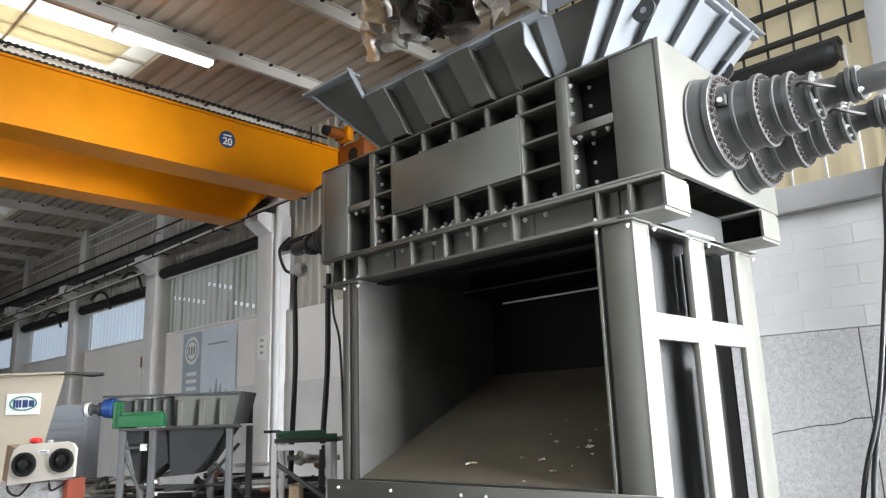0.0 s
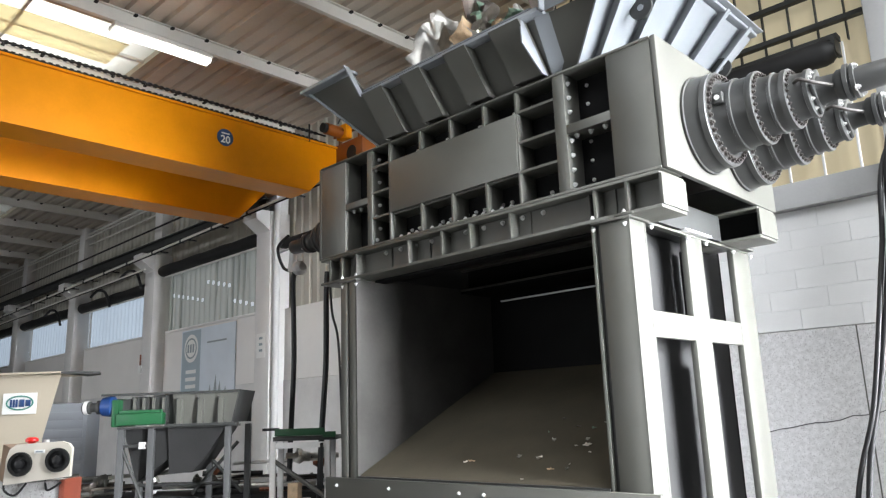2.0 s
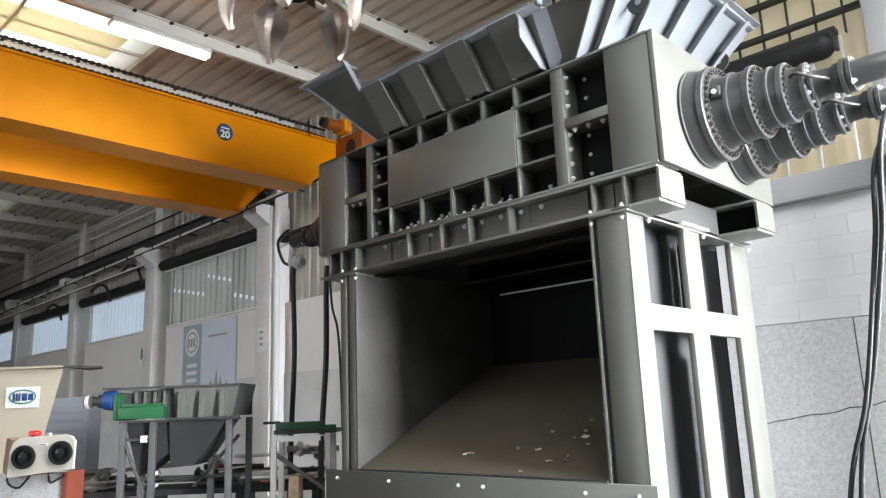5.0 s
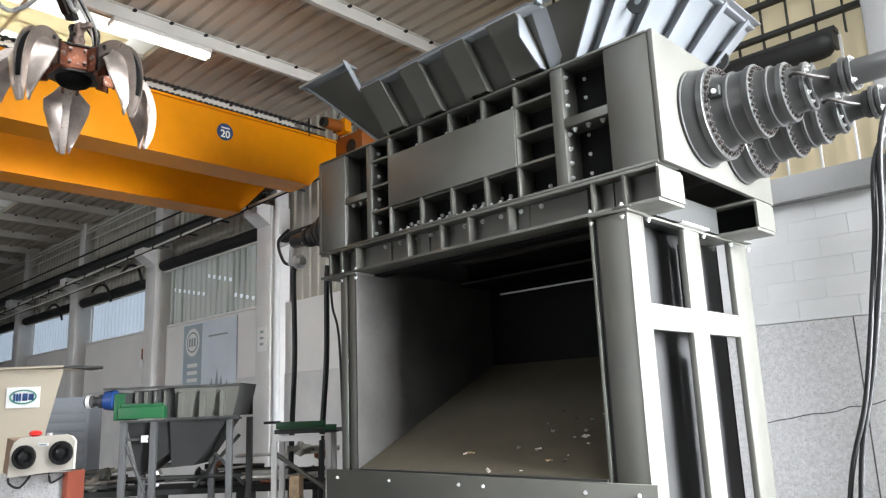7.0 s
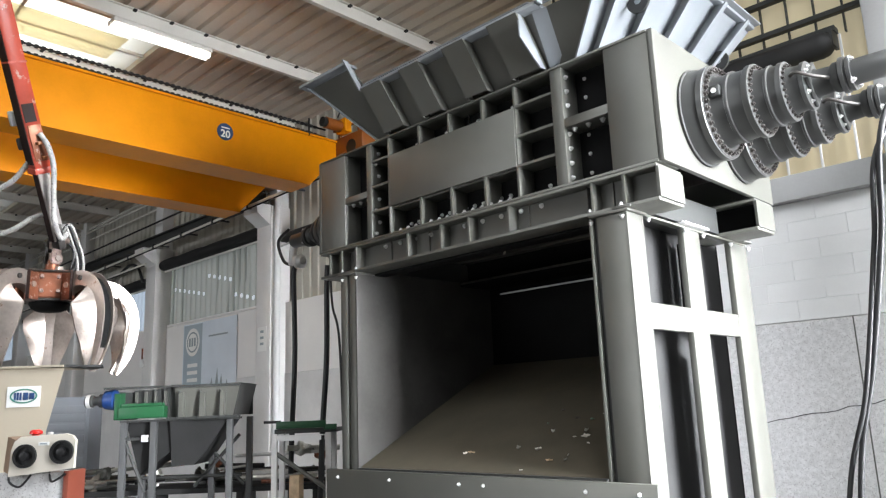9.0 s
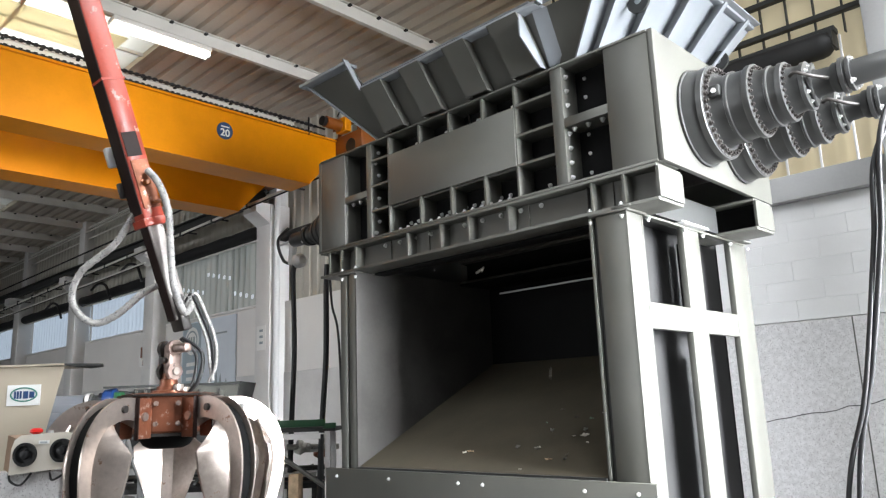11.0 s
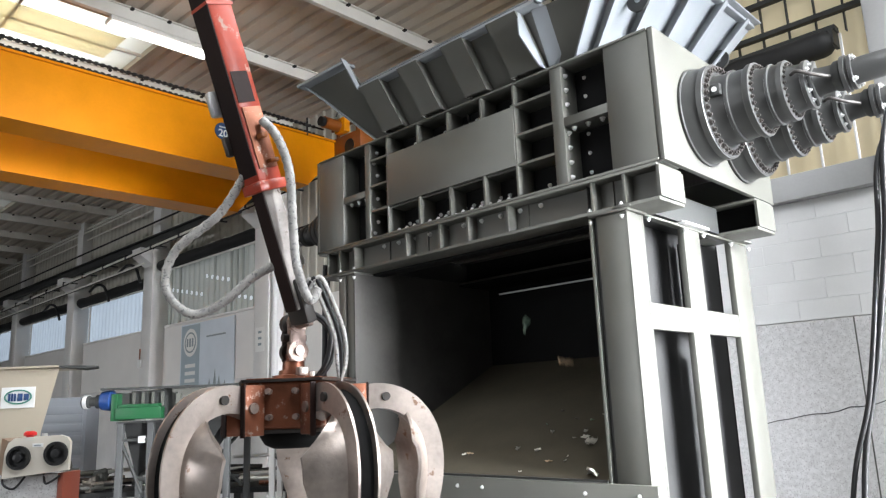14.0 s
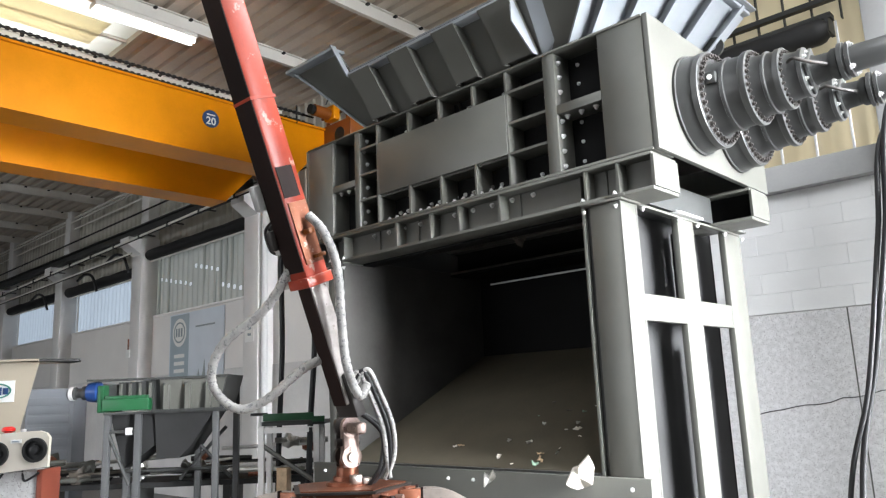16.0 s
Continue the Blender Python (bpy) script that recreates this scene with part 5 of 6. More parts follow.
# ---- the loader: boom and grapple ----
def make_boom():
    """Origin at the lower tip, local z up along the boom."""
    b = thing("loader_boom", "worn red telescopic loader boom with grey hydraulic hoses", "loader boom")
    part("inner_beam", boxed(-0.04, 0.04, -0.04, 0.04, 0.0, 0.75, 0.008), WORN_BEAM, b, "bare worn inner beam")
    # dark plates on the -y faces paint the shaded side of both beams
    part("inner_rail", boxed(-0.036, 0.036, -0.044, -0.0405, 0.0, 0.474), BROWN_AND_SHADE, b)
    part("outer_beam", boxed(-0.054, 0.054, -0.054, 0.054, 0.485, 2.5, 0.01), RED, b, "red painted outer beam, scratched")
    part("slide_rail", boxed(-0.0535, 0.0535, -0.0585, -0.0545, 0.54, 2.5), BROWN_AND_SHADE, b, "dark plate that paints the shaded face")
    part("collar", boxed(-0.062, 0.062, -0.062, 0.062, 0.475, 0.515, 0.005), RED, b)
    part("side_plate", boxed(0.0545, 0.061, -0.04, 0.045, 0.56, 0.8, 0.002), RUSTY, b)
    part("decal", boxed(0.0545, 0.057, -0.045, 0.03, 0.82, 0.94), BROWN_AND_SHADE, b, "worn dark marking")
    part("cylinder_lug", boxed(-0.088, -0.052, -0.09, -0.02, 0.8, 0.9, 0.01), ZINC, b)
    part("cylinder_lug", boxed(-0.08, -0.052, -0.08, -0.03, 0.64, 0.72, 0.01), STEEL_DARK, b)
    for z in (1.2, 1.75):
        part("strap", boxed(-0.0565, 0.0565, -0.0595, 0.0565, z, z + 0.012), RED, b)
    part("tip_fork", boxed(-0.06, 0.06, -0.025, 0.025, -0.06, 0.12, 0.01), STEEL_DARK, b)
    lf = lambda d, h, e=0.0: (-0.72 * d + 0.69 * e, -0.69 * d - 0.72 * e, h)
    part("hose", pipe([lf(0.06, 0.56), lf(0.2, 0.44), lf(0.4, 0.35), lf(0.48, 0.22), lf(0.42, 0.1), lf(0.3, 0.1), lf(0.14, 0.17), lf(0.05, 0.19)], 0.0165, ridges=0.16), HOSE, b, "grey sleeved hydraulic hose loop")
    part("hose", pipe([lf(-0.07, 0.74, 0.04), lf(-0.11, 0.66, 0.06), lf(-0.12, 0.52, 0.07), lf(-0.08, 0.33, 0.08), lf(-0.05, 0.16, 0.09), lf(-0.06, 0.03, 0.08), lf(-0.1, 0.06, 0.05)], 0.0165, ridges=0.14), HOSE, b, "grey sleeved hydraulic hose")
    part("hose_clamp", boxed(0.06, 0.1, -0.015, 0.01, 0.67, 0.69, 0.003), ORANGE_DEEP, b)
    part("hose_clamp", boxed(0.05, 0.09, 0.0, 0.04, 0.575, 0.59, 0.003), ORANGE_DEEP, b)
    for k in range(3):
        part("thin_hose", pipe([lf(-0.03 - 0.01 * k, 0.06), lf(-0.07 - 0.02 * k, 0.1), lf(-0.09 - 0.02 * k, 0.0), lf(-0.1 - 0.02 * k, -0.14), lf(-0.08 - 0.015 * k, -0.26), lf(-0.07 + 0.01 * k, -0.34)], 0.009), (HOSE, BLACK, HOSE)[k], b)
    return b


CLAW_ROWS = [(-0.03, -0.005, 0.05, 0.0), (0.07, 0.018, 0.05, 0.0), (0.16, 0.016, 0.05, 0.0), (0.245, -0.022, 0.048, 0.0), (0.305, -0.09, 0.045, 0.07), (0.336, -0.18, 0.042, 0.14), (0.337, -0.29, 0.038, 0.135), (0.308, -0.41, 0.033, 0.1), (0.257, -0.525, 0.024, 0.058), (0.185, -0.625, 0.007, 0.006)]


def claw_line(per=3):
    """Smooth rows of place, outward normal, half depth and wing width along the claw."""
    out = []
    n = len(CLAW_ROWS)
    for k in range(n - 1):
        p0, p1, p2, p3 = (np.array(CLAW_ROWS[min(max(j, 0), n - 1)]) for j in (k - 1, k, k + 1, k + 2))
        for i in range(per):
            t = i / per
            out.append(0.5 * (2 * p1 + (p2 - p0) * t + (2 * p0 - 5 * p1 + 4 * p2 - p3) * t * t + (3 * p1 - p0 - 3 * p2 + p3) * t**3))
            out[-1][3] = p1[3] + (p2[3] - p1[3]) * t
    out.append(np.array(CLAW_ROWS[-1]))
    rows = []
    for k, r in enumerate(out):
        a, b = out[max(k - 1, 0)], out[min(k + 1, len(out) - 1)]
        t = Vector((b[0] - a[0], 0, b[1] - a[1])).normalized()
        rows.append((Vector((r[0], 0, r[1])), Vector((-t.z, 0, t.x)), max(r[2], 0.005), max(r[3], 0.0)))
    return rows


def claw_spine():
    """The box-section horn of a claw: local x outward, origin at the hinge."""
    bm = bmesh.new()
    rings = []
    for c, nrm, d, w in claw_line():
        h = min(0.042, 0.012 + d * 0.8)
        g, deep = h - 0.009, d - min(0.03, d * 0.7)
        rings.append([bm.verts.new(c + Vector((0, y, 0)) + nrm * e) for y, e in ((-h, -d), (-h, d), (-g, d), (-g, deep), (g, deep), (g, d), (h, d), (h, -d))])
    for p, q in zip(rings, rings[1:]):
        for j in range(len(p)):
            bm.faces.new((p[j], p[(j + 1) % len(p)], q[(j + 1) % len(p)], q[j]))
    bm.faces.new(rings[0][::-1])
    bm.faces.new(rings[-1])
    return bm


def claw_wing(side):
    """One of the two plates that stand off the horn to make the diamond leaf."""
    bm = bmesh.new()
    rows = [(c - nrm * d * 0.2, nrm, w) for c, nrm, d, w in claw_line() if w > 0.0]
    last = None
    for c, nrm, w in rows:
        fold = min(1, w * 9)
        a = c - nrm * 0.02 + Vector((0, side * 0.03, 0))
        m = c - nrm * (0.03 + 0.012 * fold) + Vector((0, side * (0.034 + 0.5 * w), 0))
        b = c - nrm * 0.085 * fold + Vector((0, side * (0.036 + w), 0))
        row = [bm.verts.new(p) for p in (a, m, b, b - nrm * 0.012, m - nrm * 0.012, a - nrm * 0.012)]
        if last:
            for j in range(6):
                bm.faces.new((last[j], last[(j + 1) % 6], row[(j + 1) % 6], row[j]))
        else:
            bm.faces.new(row[::-1])
        last = row
    bm.faces.new(last)
    return bm


def claw_groove():
    """The floor of the channel between the two side plates of the horn, blackened to paint its shade."""
    bm = bmesh.new()
    last = None
    for c, nrm, d, w in claw_line()[1:-4]:
        g, deep = min(0.042, 0.012 + d * 0.8) - 0.01, d - min(0.03, d * 0.7)
        row = [bm.verts.new(c + Vector((0, y, 0)) + nrm * (deep + e)) for y, e in ((-g, -0.003), (-g, 0.002), (g, 0.002), (g, -0.003))]
        if last:
            for j in range(4):
                bm.faces.new((last[j], last[(j + 1) % 4], row[(j + 1) % 4], row[j]))
        else:
            bm.faces.new(row[::-1])
        last = row
    bm.faces.new(last)
    return bm


CLAWS = []


def make_grapple():
    """Origin at the middle of the hub, z up; five claws hinged round it."""
    g = thing("grapple", "worn steel orange peel grapple with five curved claws", "grapple")
    part("hub", turned([(-0.09, 0.195), (-0.08, 0.208), (0.07, 0.235), (0.085, 0.225)], "Z", n=5), RUSTY, g, "rusty red hub")
    # block blackened to paint the dark gap below the hub
    part("under_block", turned([(-0.165, 0.08), (-0.15, 0.11), (-0.12, 0.13), (-0.106, 0.13)], "Z", n=20), SHADE_BLACK, g)
    part("crown_plate", turned([(0.086, 0.255), (0.096, 0.26)], "Z", n=5), STEEL_DARK, g, "dark crown plate")
    part("crown_boss", turned([(0.0965, 0.235), (0.1005, 0.235)], "Z", n=5), RUSTY, g)
    part("base_ring", turned([(-0.105, 0.2), (-0.091, 0.2)], "Z", n=5), STEEL_DARK, g)
    part("rotator_flange", turned([(0.1005, 0.085), (0.115, 0.085), (0.118, 0.06), (0.135, 0.058)], "Z", n=24), RUSTY, g, "copper coloured worn rotator flange")
    part("rotator", turned([(0.135, 0.045), (0.17, 0.043), (0.175, 0.032), (0.2, 0.032)], "Z", n=20), RUSTY, g)
    part("link", boxed(-0.022, 0.022, -0.024, 0.024, 0.18, 0.33, 0.01), PALE_STEEL, g)
    for x0, mat in ((-0.046, STEEL_DARK), (0.028, PALE_STEEL)):
        plate = boxed(x0, x0 + 0.018, -0.034, 0.034, 0.17, 0.355, 0.006)
        for z in (0.21, 0.325):
            rod(plate, (x0 - 0.004, 0, z), (x0 + 0.022, 0, z), 0.042, n=20)
        part("link_side", plate, mat, g)
    for z in (0.21, 0.325):
        part("pin", rod(bmesh.new(), (-0.062, 0, z), (0.062, 0, z), 0.019, n=14), STEEL, g)
    part("pin", rod(bmesh.new(), (0, -0.05, 0.265), (0, 0.05, 0.265), 0.016, n=14), STEEL_DARK, g)
    part("swivel", boxed(-0.026, 0.15, -0.022, 0.022, 0.3, 0.345, 0.012), PALE_STEEL, g, "pale worn swivel bar to the boom tip")
    part("hose_union", boxed(0.06, 0.1, -0.02, 0.02, 0.11, 0.145, 0.005), STEEL, g)
    part("hose_union", boxed(0.045, 0.085, 0.03, 0.07, 0.105, 0.13, 0.005), STEEL, g)
    for k in range(3):
        a = 0.6 + 0.5 * k
        part("hose", pipe([(0.06 * math.cos(a), 0.06 * math.sin(a), 0.38), (0.16 * math.cos(a), 0.16 * math.sin(a), 0.3), (0.15 * math.cos(a), 0.15 * math.sin(a), 0.17), (0.1 * math.cos(a), 0.1 * math.sin(a), 0.1)], 0.008), BLACK, g)
    first = finish("claw", claw_spine(), STEEL)
    groove = finish("claw_groove", claw_groove(), SHADE_BLACK)
    wings = [finish("claw_wing", claw_wing(k), STEEL) for k in (-1, 1)]
    lugs = [finish("hinge_lug", boxed(-0.005, 0.085, y, y + 0.014, -0.1, 0.085, 0.004), RUSTY) for y in (-0.06, 0.046)]
    edges = [finish("lug_edge", boxed(0.086, 0.094, y - 0.004, y + 0.018, -0.105, 0.09, 0.002), BROWN_AND_SHADE) for y in (-0.06, 0.046)]
    pin = finish("hinge_pin", rod(bmesh.new(), (0.05, -0.07, 0.0), (0.05, 0.07, 0.0), 0.02, n=14), STEEL)
    bolt = finish("claw_pin", rod(bmesh.new(), (0.17, -0.054, 0.012), (0.17, 0.054, 0.012), 0.017, n=14), STEEL_DARK)
    for k in range(5):
        a = k * math.pi * 0.4
        m = Matrix.Rotation(a, 4, "Z") @ Matrix.Translation((0.2, 0, -0.01))
        for me in lugs:
            piece("hinge_lug", me, g, m)
        for me in edges:
            piece("lug_edge", me, g, m)
        piece("hinge_pin", pin, g, m)
        for s in (-1, 1):
            t = a + s * math.pi / 5
            q = Vector((math.cos(t), math.sin(t), 0))
            w = Vector((-q.y, q.x, 0)) * (-0.05 * s)
            for z in (0.05, -0.045):
                c = w + Vector((0, 0, z))
                part("hub_bolt", rod(bmesh.new(), q * 0.17 + c, q * (0.205 + 0.15 * (z + 0.06)) + c, 0.012, n=8), PALE_STEEL, g)
        c = piece("claw", first, g, m)
        for w in wings:
            piece("claw_wing", w, c, Matrix())
        piece("claw_pin", bolt, c, Matrix())
        piece("claw_groove", groove, c, Matrix())
        CLAWS.append((c, a))
    return g


BOOM_THING = make_boom()
GRAPPLE_THING = make_grapple()


def make_load():
    r = random.Random(9)
    s = thing("scrap_bundle", "bundle of crumpled tin sheets and dark scrap", "scrap bundle")
    mats = [SCRAP_B, SCRAP_A, SCRAP_B, SCRAP_A, SCRAP_A, SCRAP_C, SCRAP_B, SCRAP_D]
    for k in range(46):
        c = Vector((r.gauss(0, 0.3), r.gauss(0, 0.18), r.gauss(0, 0.13)))
        bm = bmesh.new()
        bmesh.ops.create_grid(bm, x_segments=12, y_segments=12, size=r.uniform(0.14, 0.26))
        turn = Euler((r.uniform(0, 6), r.uniform(0, 6), r.uniform(0, 6))).to_matrix()
        for v in bm.verts:
            q = v.co * 7 + Vector((k * 3.1, 0, 0))
            v.co = turn @ (v.co + 0.11 * Vector((noise.noise(q), noise.noise(q + Vector((9, 0, 0))), 1.3 * noise.noise(q + Vector((0, 9, 0)))))) + c
        bmesh.ops.solidify(bm, geom=bm.faces[:], thickness=0.006)
        part("crumpled_sheet", bm, mats[k % len(mats)], s)
    return s


LOAD_THING = make_load()


def chip_mesh(seed, size):
    """A torn flake: a bent sheet with a ragged edge."""
    r = random.Random(seed)
    bm = bmesh.new()
    n = 9
    rim = []
    for k in range(n):
        a = 2 * math.pi * k / n
        q = size * r.uniform(0.5, 1.3)
        rim.append(Vector((1.5 * q * math.cos(a), 0.9 * q * math.sin(a), size * r.uniform(-0.5, 0.5))))
    mid = [bm.verts.new((0, 0, size * z)) for z in (0.25, -0.05)]
    top = [bm.verts.new(p + Vector((0, 0, 0.004))) for p in rim]
    low = [bm.verts.new(p - Vector((0, 0, 0.004))) for p in rim]
    for k in range(n):
        j = (k + 1) % n
        bm.faces.new((mid[0], top[k], top[j]))
        bm.faces.new((mid[1], low[j], low[k]))
        bm.faces.new((top[k], low[k], low[j], top[j]))
    return bm


CHIP_MESHES = [finish("scrap_chip", chip_mesh(k, 0.018 + 0.005 * (k % 4)), (CHIP, SCRAP_A, SCRAP_C, CHIP, SCRAP_D, CHIP, SCRAP_A, SCRAP_B)[k], smooth=False) for k in range(8)]


def chute_z(y):
    return 1.1 + (y - 0.02) * 0.487


def still_chips():
    r = random.Random(12)
    for k in range(18):
        y = abs(r.gauss(0.35, 0.22)) + 0.03
        x = r.gauss(-1.5, 0.45)
        o = tagged(new("scrap_chip", CHIP_MESHES[k % 8]), "small pale scrap chip lying on the chute", "scrap chip", "scrap chips")
        o.matrix_basis = Matrix.Translation((min(max(x, -3.0), -0.75), y, chute_z(y) + 0.008)) @ pose(0, 0, 0, 26, 0, r.uniform(0, 360)) @ Matrix.Scale(r.uniform(0.4, 0.8), 4)


still_chips()


def block_wall():
    """White painted blocks above the dado, each with its own edges."""
    me = finish("block", boxed(-0.2493, 0.2493, 0, 0.06, -0.089, 0.089, 0.003), BLOCK, smooth=False)
    wall = bpy.data.objects["wall_core"]
    for row in range(6):
        z = 2.235 + 0.0895 + 0.1795 * row
        for k in range(24):
            x = -3.9 + 0.5 * k + (0.25 if row % 2 else 0)
            if x < 4.4:
                piece("block", me, wall, Matrix.Translation((x, YW - 0.006 + 0.001 * ((k * 7 + row * 3) % 3), z)))


block_wall()


# ---- what moves ----
GRAPPLE = [
    (0, -2.150, 0.150, 6.083),
    (0.6, -1.758, 0.150, 5.874),
    (1.2, -1.402, 0.150, 5.626),
    (1.8, -1.331, 0.150, 5.550),
    (2.4, -1.260, 0.150, 5.500),
    (3.0, -1.335, 0.150, 5.604),
    (3.3, -1.372, 0.120, 5.536),
    (3.6, -1.718, 0.130, 5.513),
    (3.9, -1.780, 0.210, 5.335),
    (4.2, -1.895, 0.210, 5.209),
    (5.0, -2.750, -1.000, 5.300),
    (6.3, -3.430, -2.260, 4.500),
    (6.6, -3.485, -2.370, 4.425),
    (6.9, -3.535, -2.460, 4.340),
    (7.2, -3.575, -2.540, 4.230),
    (7.5, -3.578, -2.559, 4.050),
    (7.8, -3.548, -2.550, 3.680),
    (8.1, -3.520, -2.510, 3.150),
    (8.4, -3.520, -2.540, 2.900),
    (8.7, -3.470, -2.590, 2.720),
    (9.0, -3.364, -2.610, 2.520),
    (10.2, -1.835, -2.372, 1.877),
    (11.4, -1.413, -2.721, 1.542),
    (11.8, -1.298, -2.653, 1.512),
    (12.2, -1.167, -2.607, 1.541),
    (12.6, -1.028, -2.584, 1.566),
    (13.0, -0.838, -2.601, 1.587),
    (13.4, -0.655, -2.618, 1.629),
    (13.8, -0.497, -2.608, 1.637),
    (14.2, -0.274, -2.619, 1.645),
    (14.6, -0.173, -2.637, 1.585),
    (14.8, -0.194, -2.628, 1.495),
    (15.0, -0.203, -2.609, 1.416),
    (15.2, -0.226, -2.559, 1.357),
    (15.5, -0.231, -2.487, 1.295),
    (16.0, -0.315, -2.334, 1.200),
]
BOOM = [
    (0, (-2.150, 0.150, 6.443), (0.316, -0.948, 0.038)),
    (0.6, (-1.758, 0.150, 6.234), (0.316, -0.948, 0.038)),
    (1.2, (-1.402, 0.150, 5.986), (0.316, -0.948, 0.038)),
    (1.8, (-1.331, 0.150, 5.910), (0.316, -0.948, 0.038)),
    (2.4, (-1.260, 0.150, 5.860), (0.316, -0.948, 0.038)),
    (3.0, (-1.335, 0.150, 5.964), (0.316, -0.948, 0.038)),
    (3.3, (-1.372, 0.120, 5.896), (0.316, -0.948, 0.038)),
    (3.6, (-1.718, 0.130, 5.873), (0.316, -0.948, 0.038)),
    (3.9, (-1.780, 0.210, 5.695), (0.316, -0.948, 0.038)),
    (4.2, (-1.895, 0.210, 5.569), (0.316, -0.948, 0.038)),
    (5.0, (-2.750, -1.000, 5.660), (0.076, -0.991, 0.114)),
    (6.3, (-3.471, -2.338, 4.994), (-0.437, -0.786, 0.437)),
    (6.9, (-3.466, -2.582, 4.759), (0.468, -0.585, 0.663)),
    (7.5, (-3.458, -2.580, 4.281), (0.231, -0.621, 0.749)),
    (7.8, (-3.411, -2.595, 4.006), (0.289, -0.543, 0.788)),
    (8.1, (-3.415, -2.627, 3.620), (0.314, -0.486, 0.816)),
    (8.4, (-3.459, -2.635, 3.261), (0.299, -0.449, 0.842)),
    (8.7, (-3.366, -2.621, 3.032), (0.324, -0.417, 0.850)),
    (9.0, (-3.215, -2.633, 2.836), (0.299, -0.380, 0.875)),
    (10.2, (-1.659, -2.412, 2.351), (0.091, -0.381, 0.920)),
    (11.4, (-1.247, -2.762, 1.986), (-0.015, -0.328, 0.945)),
    (11.8, (-1.141, -2.704, 1.961), (-0.020, -0.330, 0.944)),
    (12.2, (-1.013, -2.651, 1.956), (-0.017, -0.335, 0.942)),
    (12.6, (-0.889, -2.639, 1.970), (0.003, -0.330, 0.945)),
    (13.0, (-0.709, -2.665, 1.993), (0.025, -0.317, 0.950)),
    (13.4, (-0.511, -2.671, 2.038), (-0.002, -0.349, 0.937)),
    (13.8, (-0.361, -2.661, 2.021), (0.010, -0.343, 0.940)),
    (14.2, (-0.157, -2.679, 1.994), (0.007, -0.345, 0.939)),
    (14.6, (-0.048, -2.688, 1.930), (0.005, -0.347, 0.938)),
    (14.8, (-0.054, -2.669, 1.856), (-0.004, -0.350, 0.935)),
    (15.0, (-0.080, -2.670, 1.783), (0.007, -0.341, 0.940)),
    (15.2, (-0.102, -2.620, 1.729), (0.027, -0.324, 0.947)),
    (15.5, (-0.118, -2.561, 1.679), (0.018, -0.337, 0.941)),
    (16.0, (-0.206, -2.415, 1.626), (0.003, -0.358, 0.934)),
]
LOAD = [
    (0, -2.227, 0.150, 5.519),
    (0.3, -2.067, 0.150, 5.404),
    (0.6, -1.958, 0.200, 5.329),
    (0.9, -1.724, 0.300, 5.207),
    (1.2, -1.552, 0.400, 5.029),
    (1.8, -1.536, 0.500, 4.855),
    (2.1, -1.560, 0.650, 4.560),
    (2.5, -1.647, 0.850, 4.260),
    (16, -1.647, 0.850, 4.250),
]


def beam_pose(tip, way):
    """The boom's pose from its tip and the way along it; its flat faces keep to the hall's axes."""
    z = Vector(way).normalized()
    x = Vector((1, 0, 0))
    x = (x - z * x.dot(z)).normalized()
    m = Matrix((x, z.cross(x), z)).transposed().to_4x4()
    m.translation = tip
    return m


SPIN = [(0, 20), (4.2, 24), (6.3, 34), (7.3, 17), (9.0, 17), (11.4, 8), (12.5, 5), (13.4, -4), (14.0, -11), (14.6, -16), (16, -16)]


def spin(t):
    return float(np.interp(t, [a for a, _ in SPIN], [b for _, b in SPIN]))


OPEN = [(0, 2), (1.0, 4), (2.4, 20), (3.3, 15), (4.2, 12), (6.3, 22), (7.0, 21), (7.5, 19), (8.0, 10), (8.4, 6), (9.0, 9), (11.4, 8), (14.5, 6), (16, 4)]


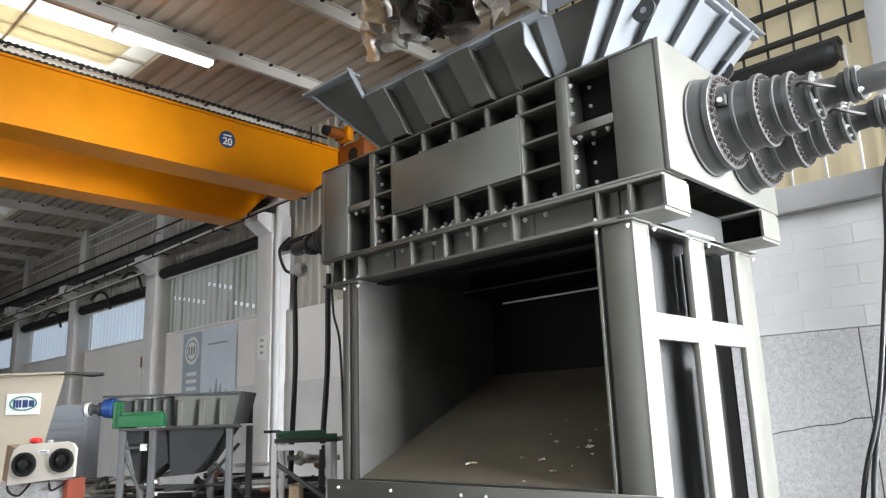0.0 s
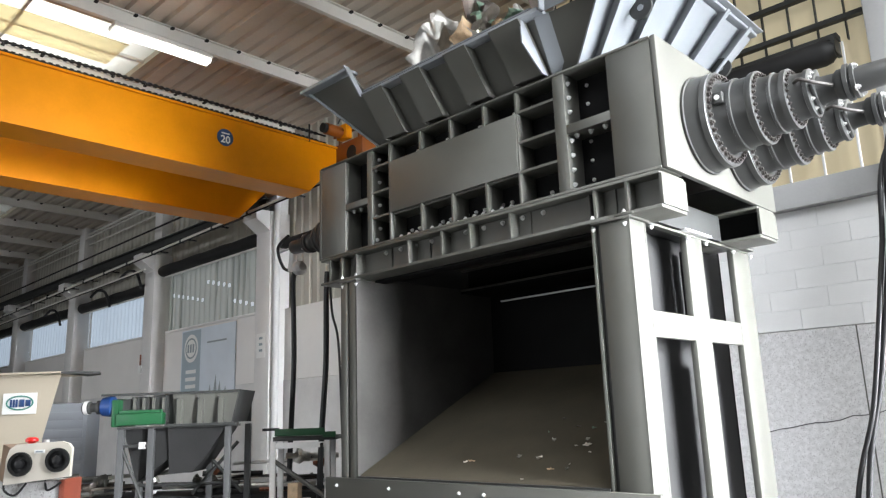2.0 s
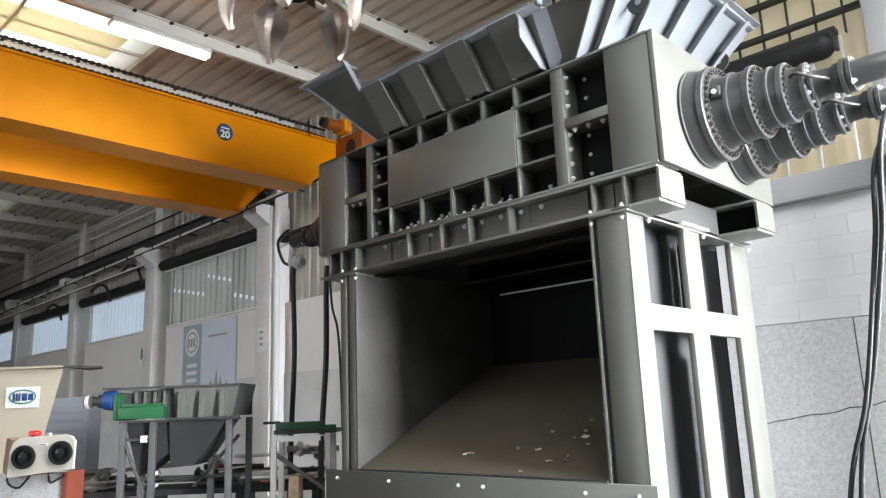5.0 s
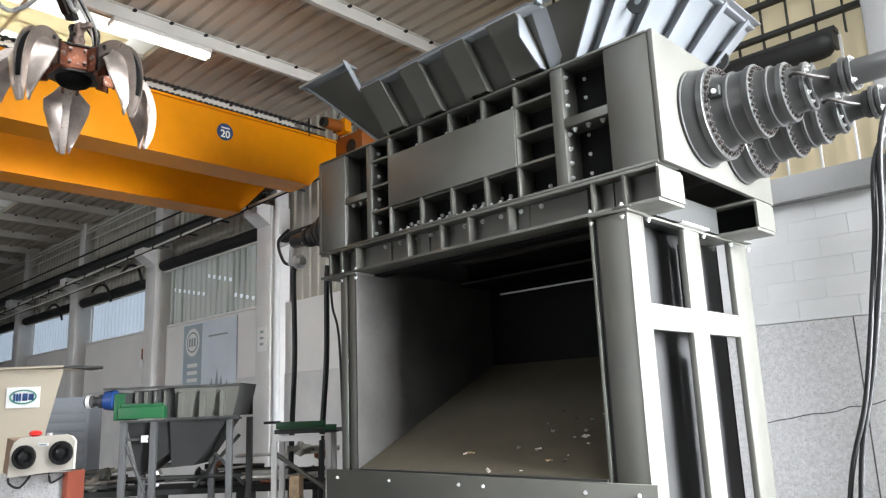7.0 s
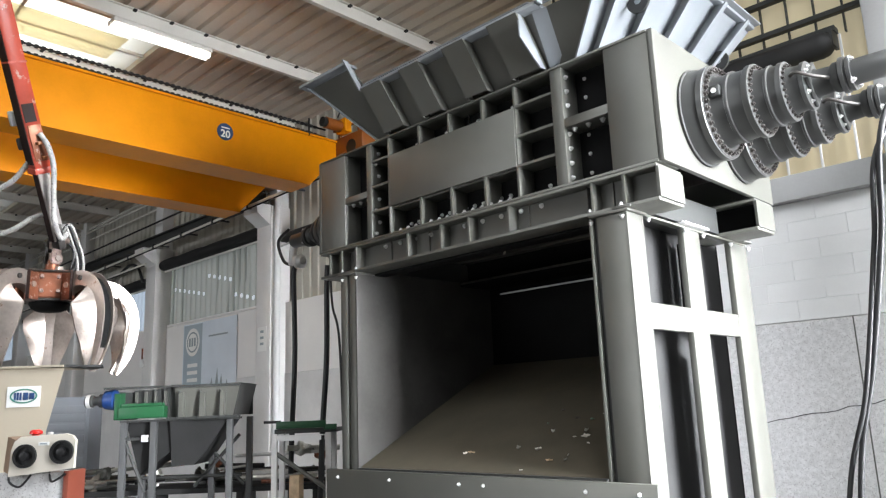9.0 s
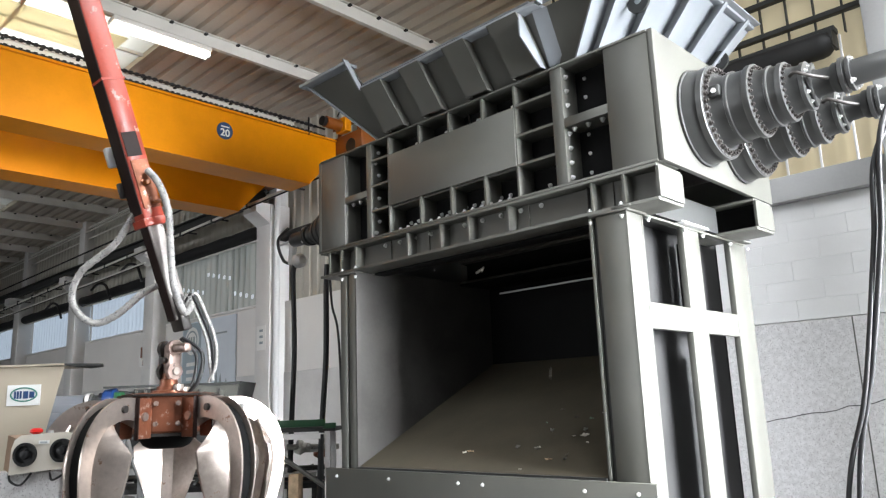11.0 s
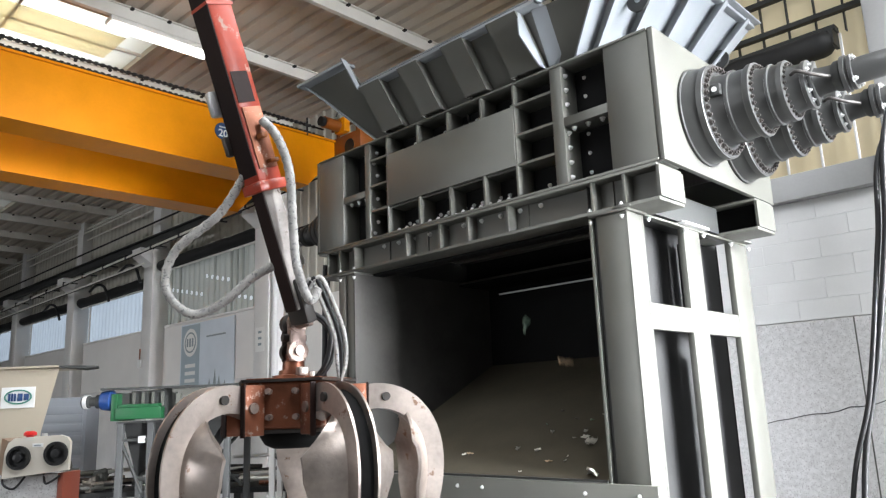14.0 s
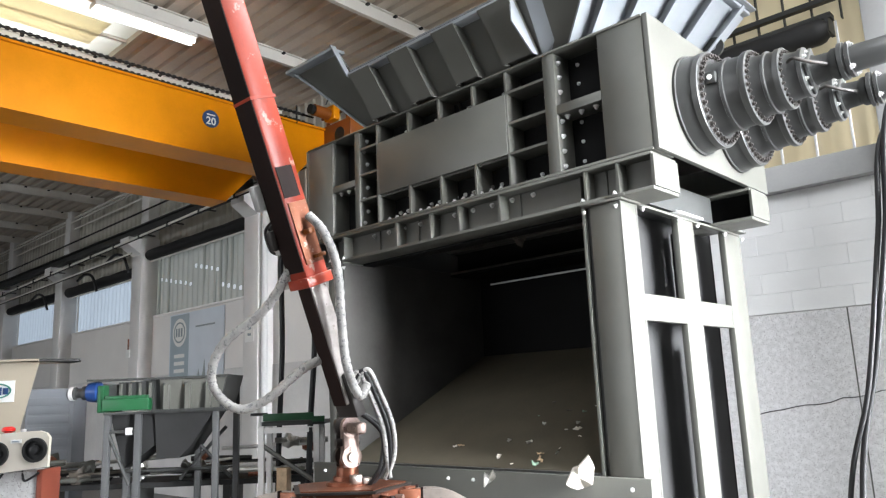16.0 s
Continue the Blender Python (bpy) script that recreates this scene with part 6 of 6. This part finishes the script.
def motions():
    walk(BOOM_THING, [(t, beam_pose(p, w)) for t, p, w in BOOM])
    walk(GRAPPLE_THING, [(t, pose(x, y, z, 0, 0, spin(t))) for t, x, y, z in GRAPPLE])
    for c, a in CLAWS:
        base = Matrix.Rotation(a, 4, "Z") @ Matrix.Translation((0.2, 0, -0.01))
        walk(c, [(t, base @ pose(0, 0, 0, 0, -deg, 0)) for t, deg in OPEN])
    walk(LOAD_THING, [(t, pose(x, y, z, 0, 12 * min(t, 2.6), 20 * min(t, 2.6))) for t, x, y, z in LOAD])
    # chips that the cutters drop: they fall, slide down the chute and over the sill
    r = random.Random(21)
    starts = [0.4 + 1.1 * k for k in range(8)] + [9.0 + 0.17 * k for k in range(40)]
    for k, t0 in enumerate(starts):
        t0 += r.uniform(-0.3, 0.3)
        o = tagged(new("falling_chip", CHIP_MESHES[k % 8]), "pale scrap chip falling from the cutters", "scrap chip", "falling chips")
        size = r.uniform(0.5, 1.0) * (r.choice((2.0, 2.8, 3.8, 4.8)) if k > 20 else 1.1)
        o.scale = (size, size, size)
        x, y = min(-0.8, max(-2.9, r.gauss(-1.35, 0.45))), r.uniform(0.45, 1.2)
        dx = r.uniform(-0.2, 0.2)
        turn = lambda a: (r.uniform(-70, 70), r.uniform(-70, 70), a)
        rows = [(0.0, pose(x, y, 3.15, 0, 0, 0)), (t0, pose(x, y, 3.15, 0, 0, 0)), (t0 + 0.2, pose(x + 0.2 * dx, y - 0.03, 2.93, *turn(30))), (t0 + 0.4, pose(x + 0.5 * dx, y - 0.08, 2.3, *turn(60)))]
        z = chute_z(y - 0.14) + 0.03
        rows += [(t0 + 0.58, pose(x + dx, y - 0.14, z, 26, 0, 80)), (t0 + 1.0, pose(x + 1.3 * dx, 0.04, 1.14, 26, 10, 120)), (t0 + 1.15, pose(x + 1.4 * dx, -0.2, 1.05, 10, 60, 150)), (t0 + 1.6, pose(x + 1.5 * dx, -0.4, 0.02, 0, 0, 190)), (max(16.0, t0 + 2.2), pose(x + 1.5 * dx, -0.4, 0.02, 0, 0, 190))]
        walk(o, rows)


motions()
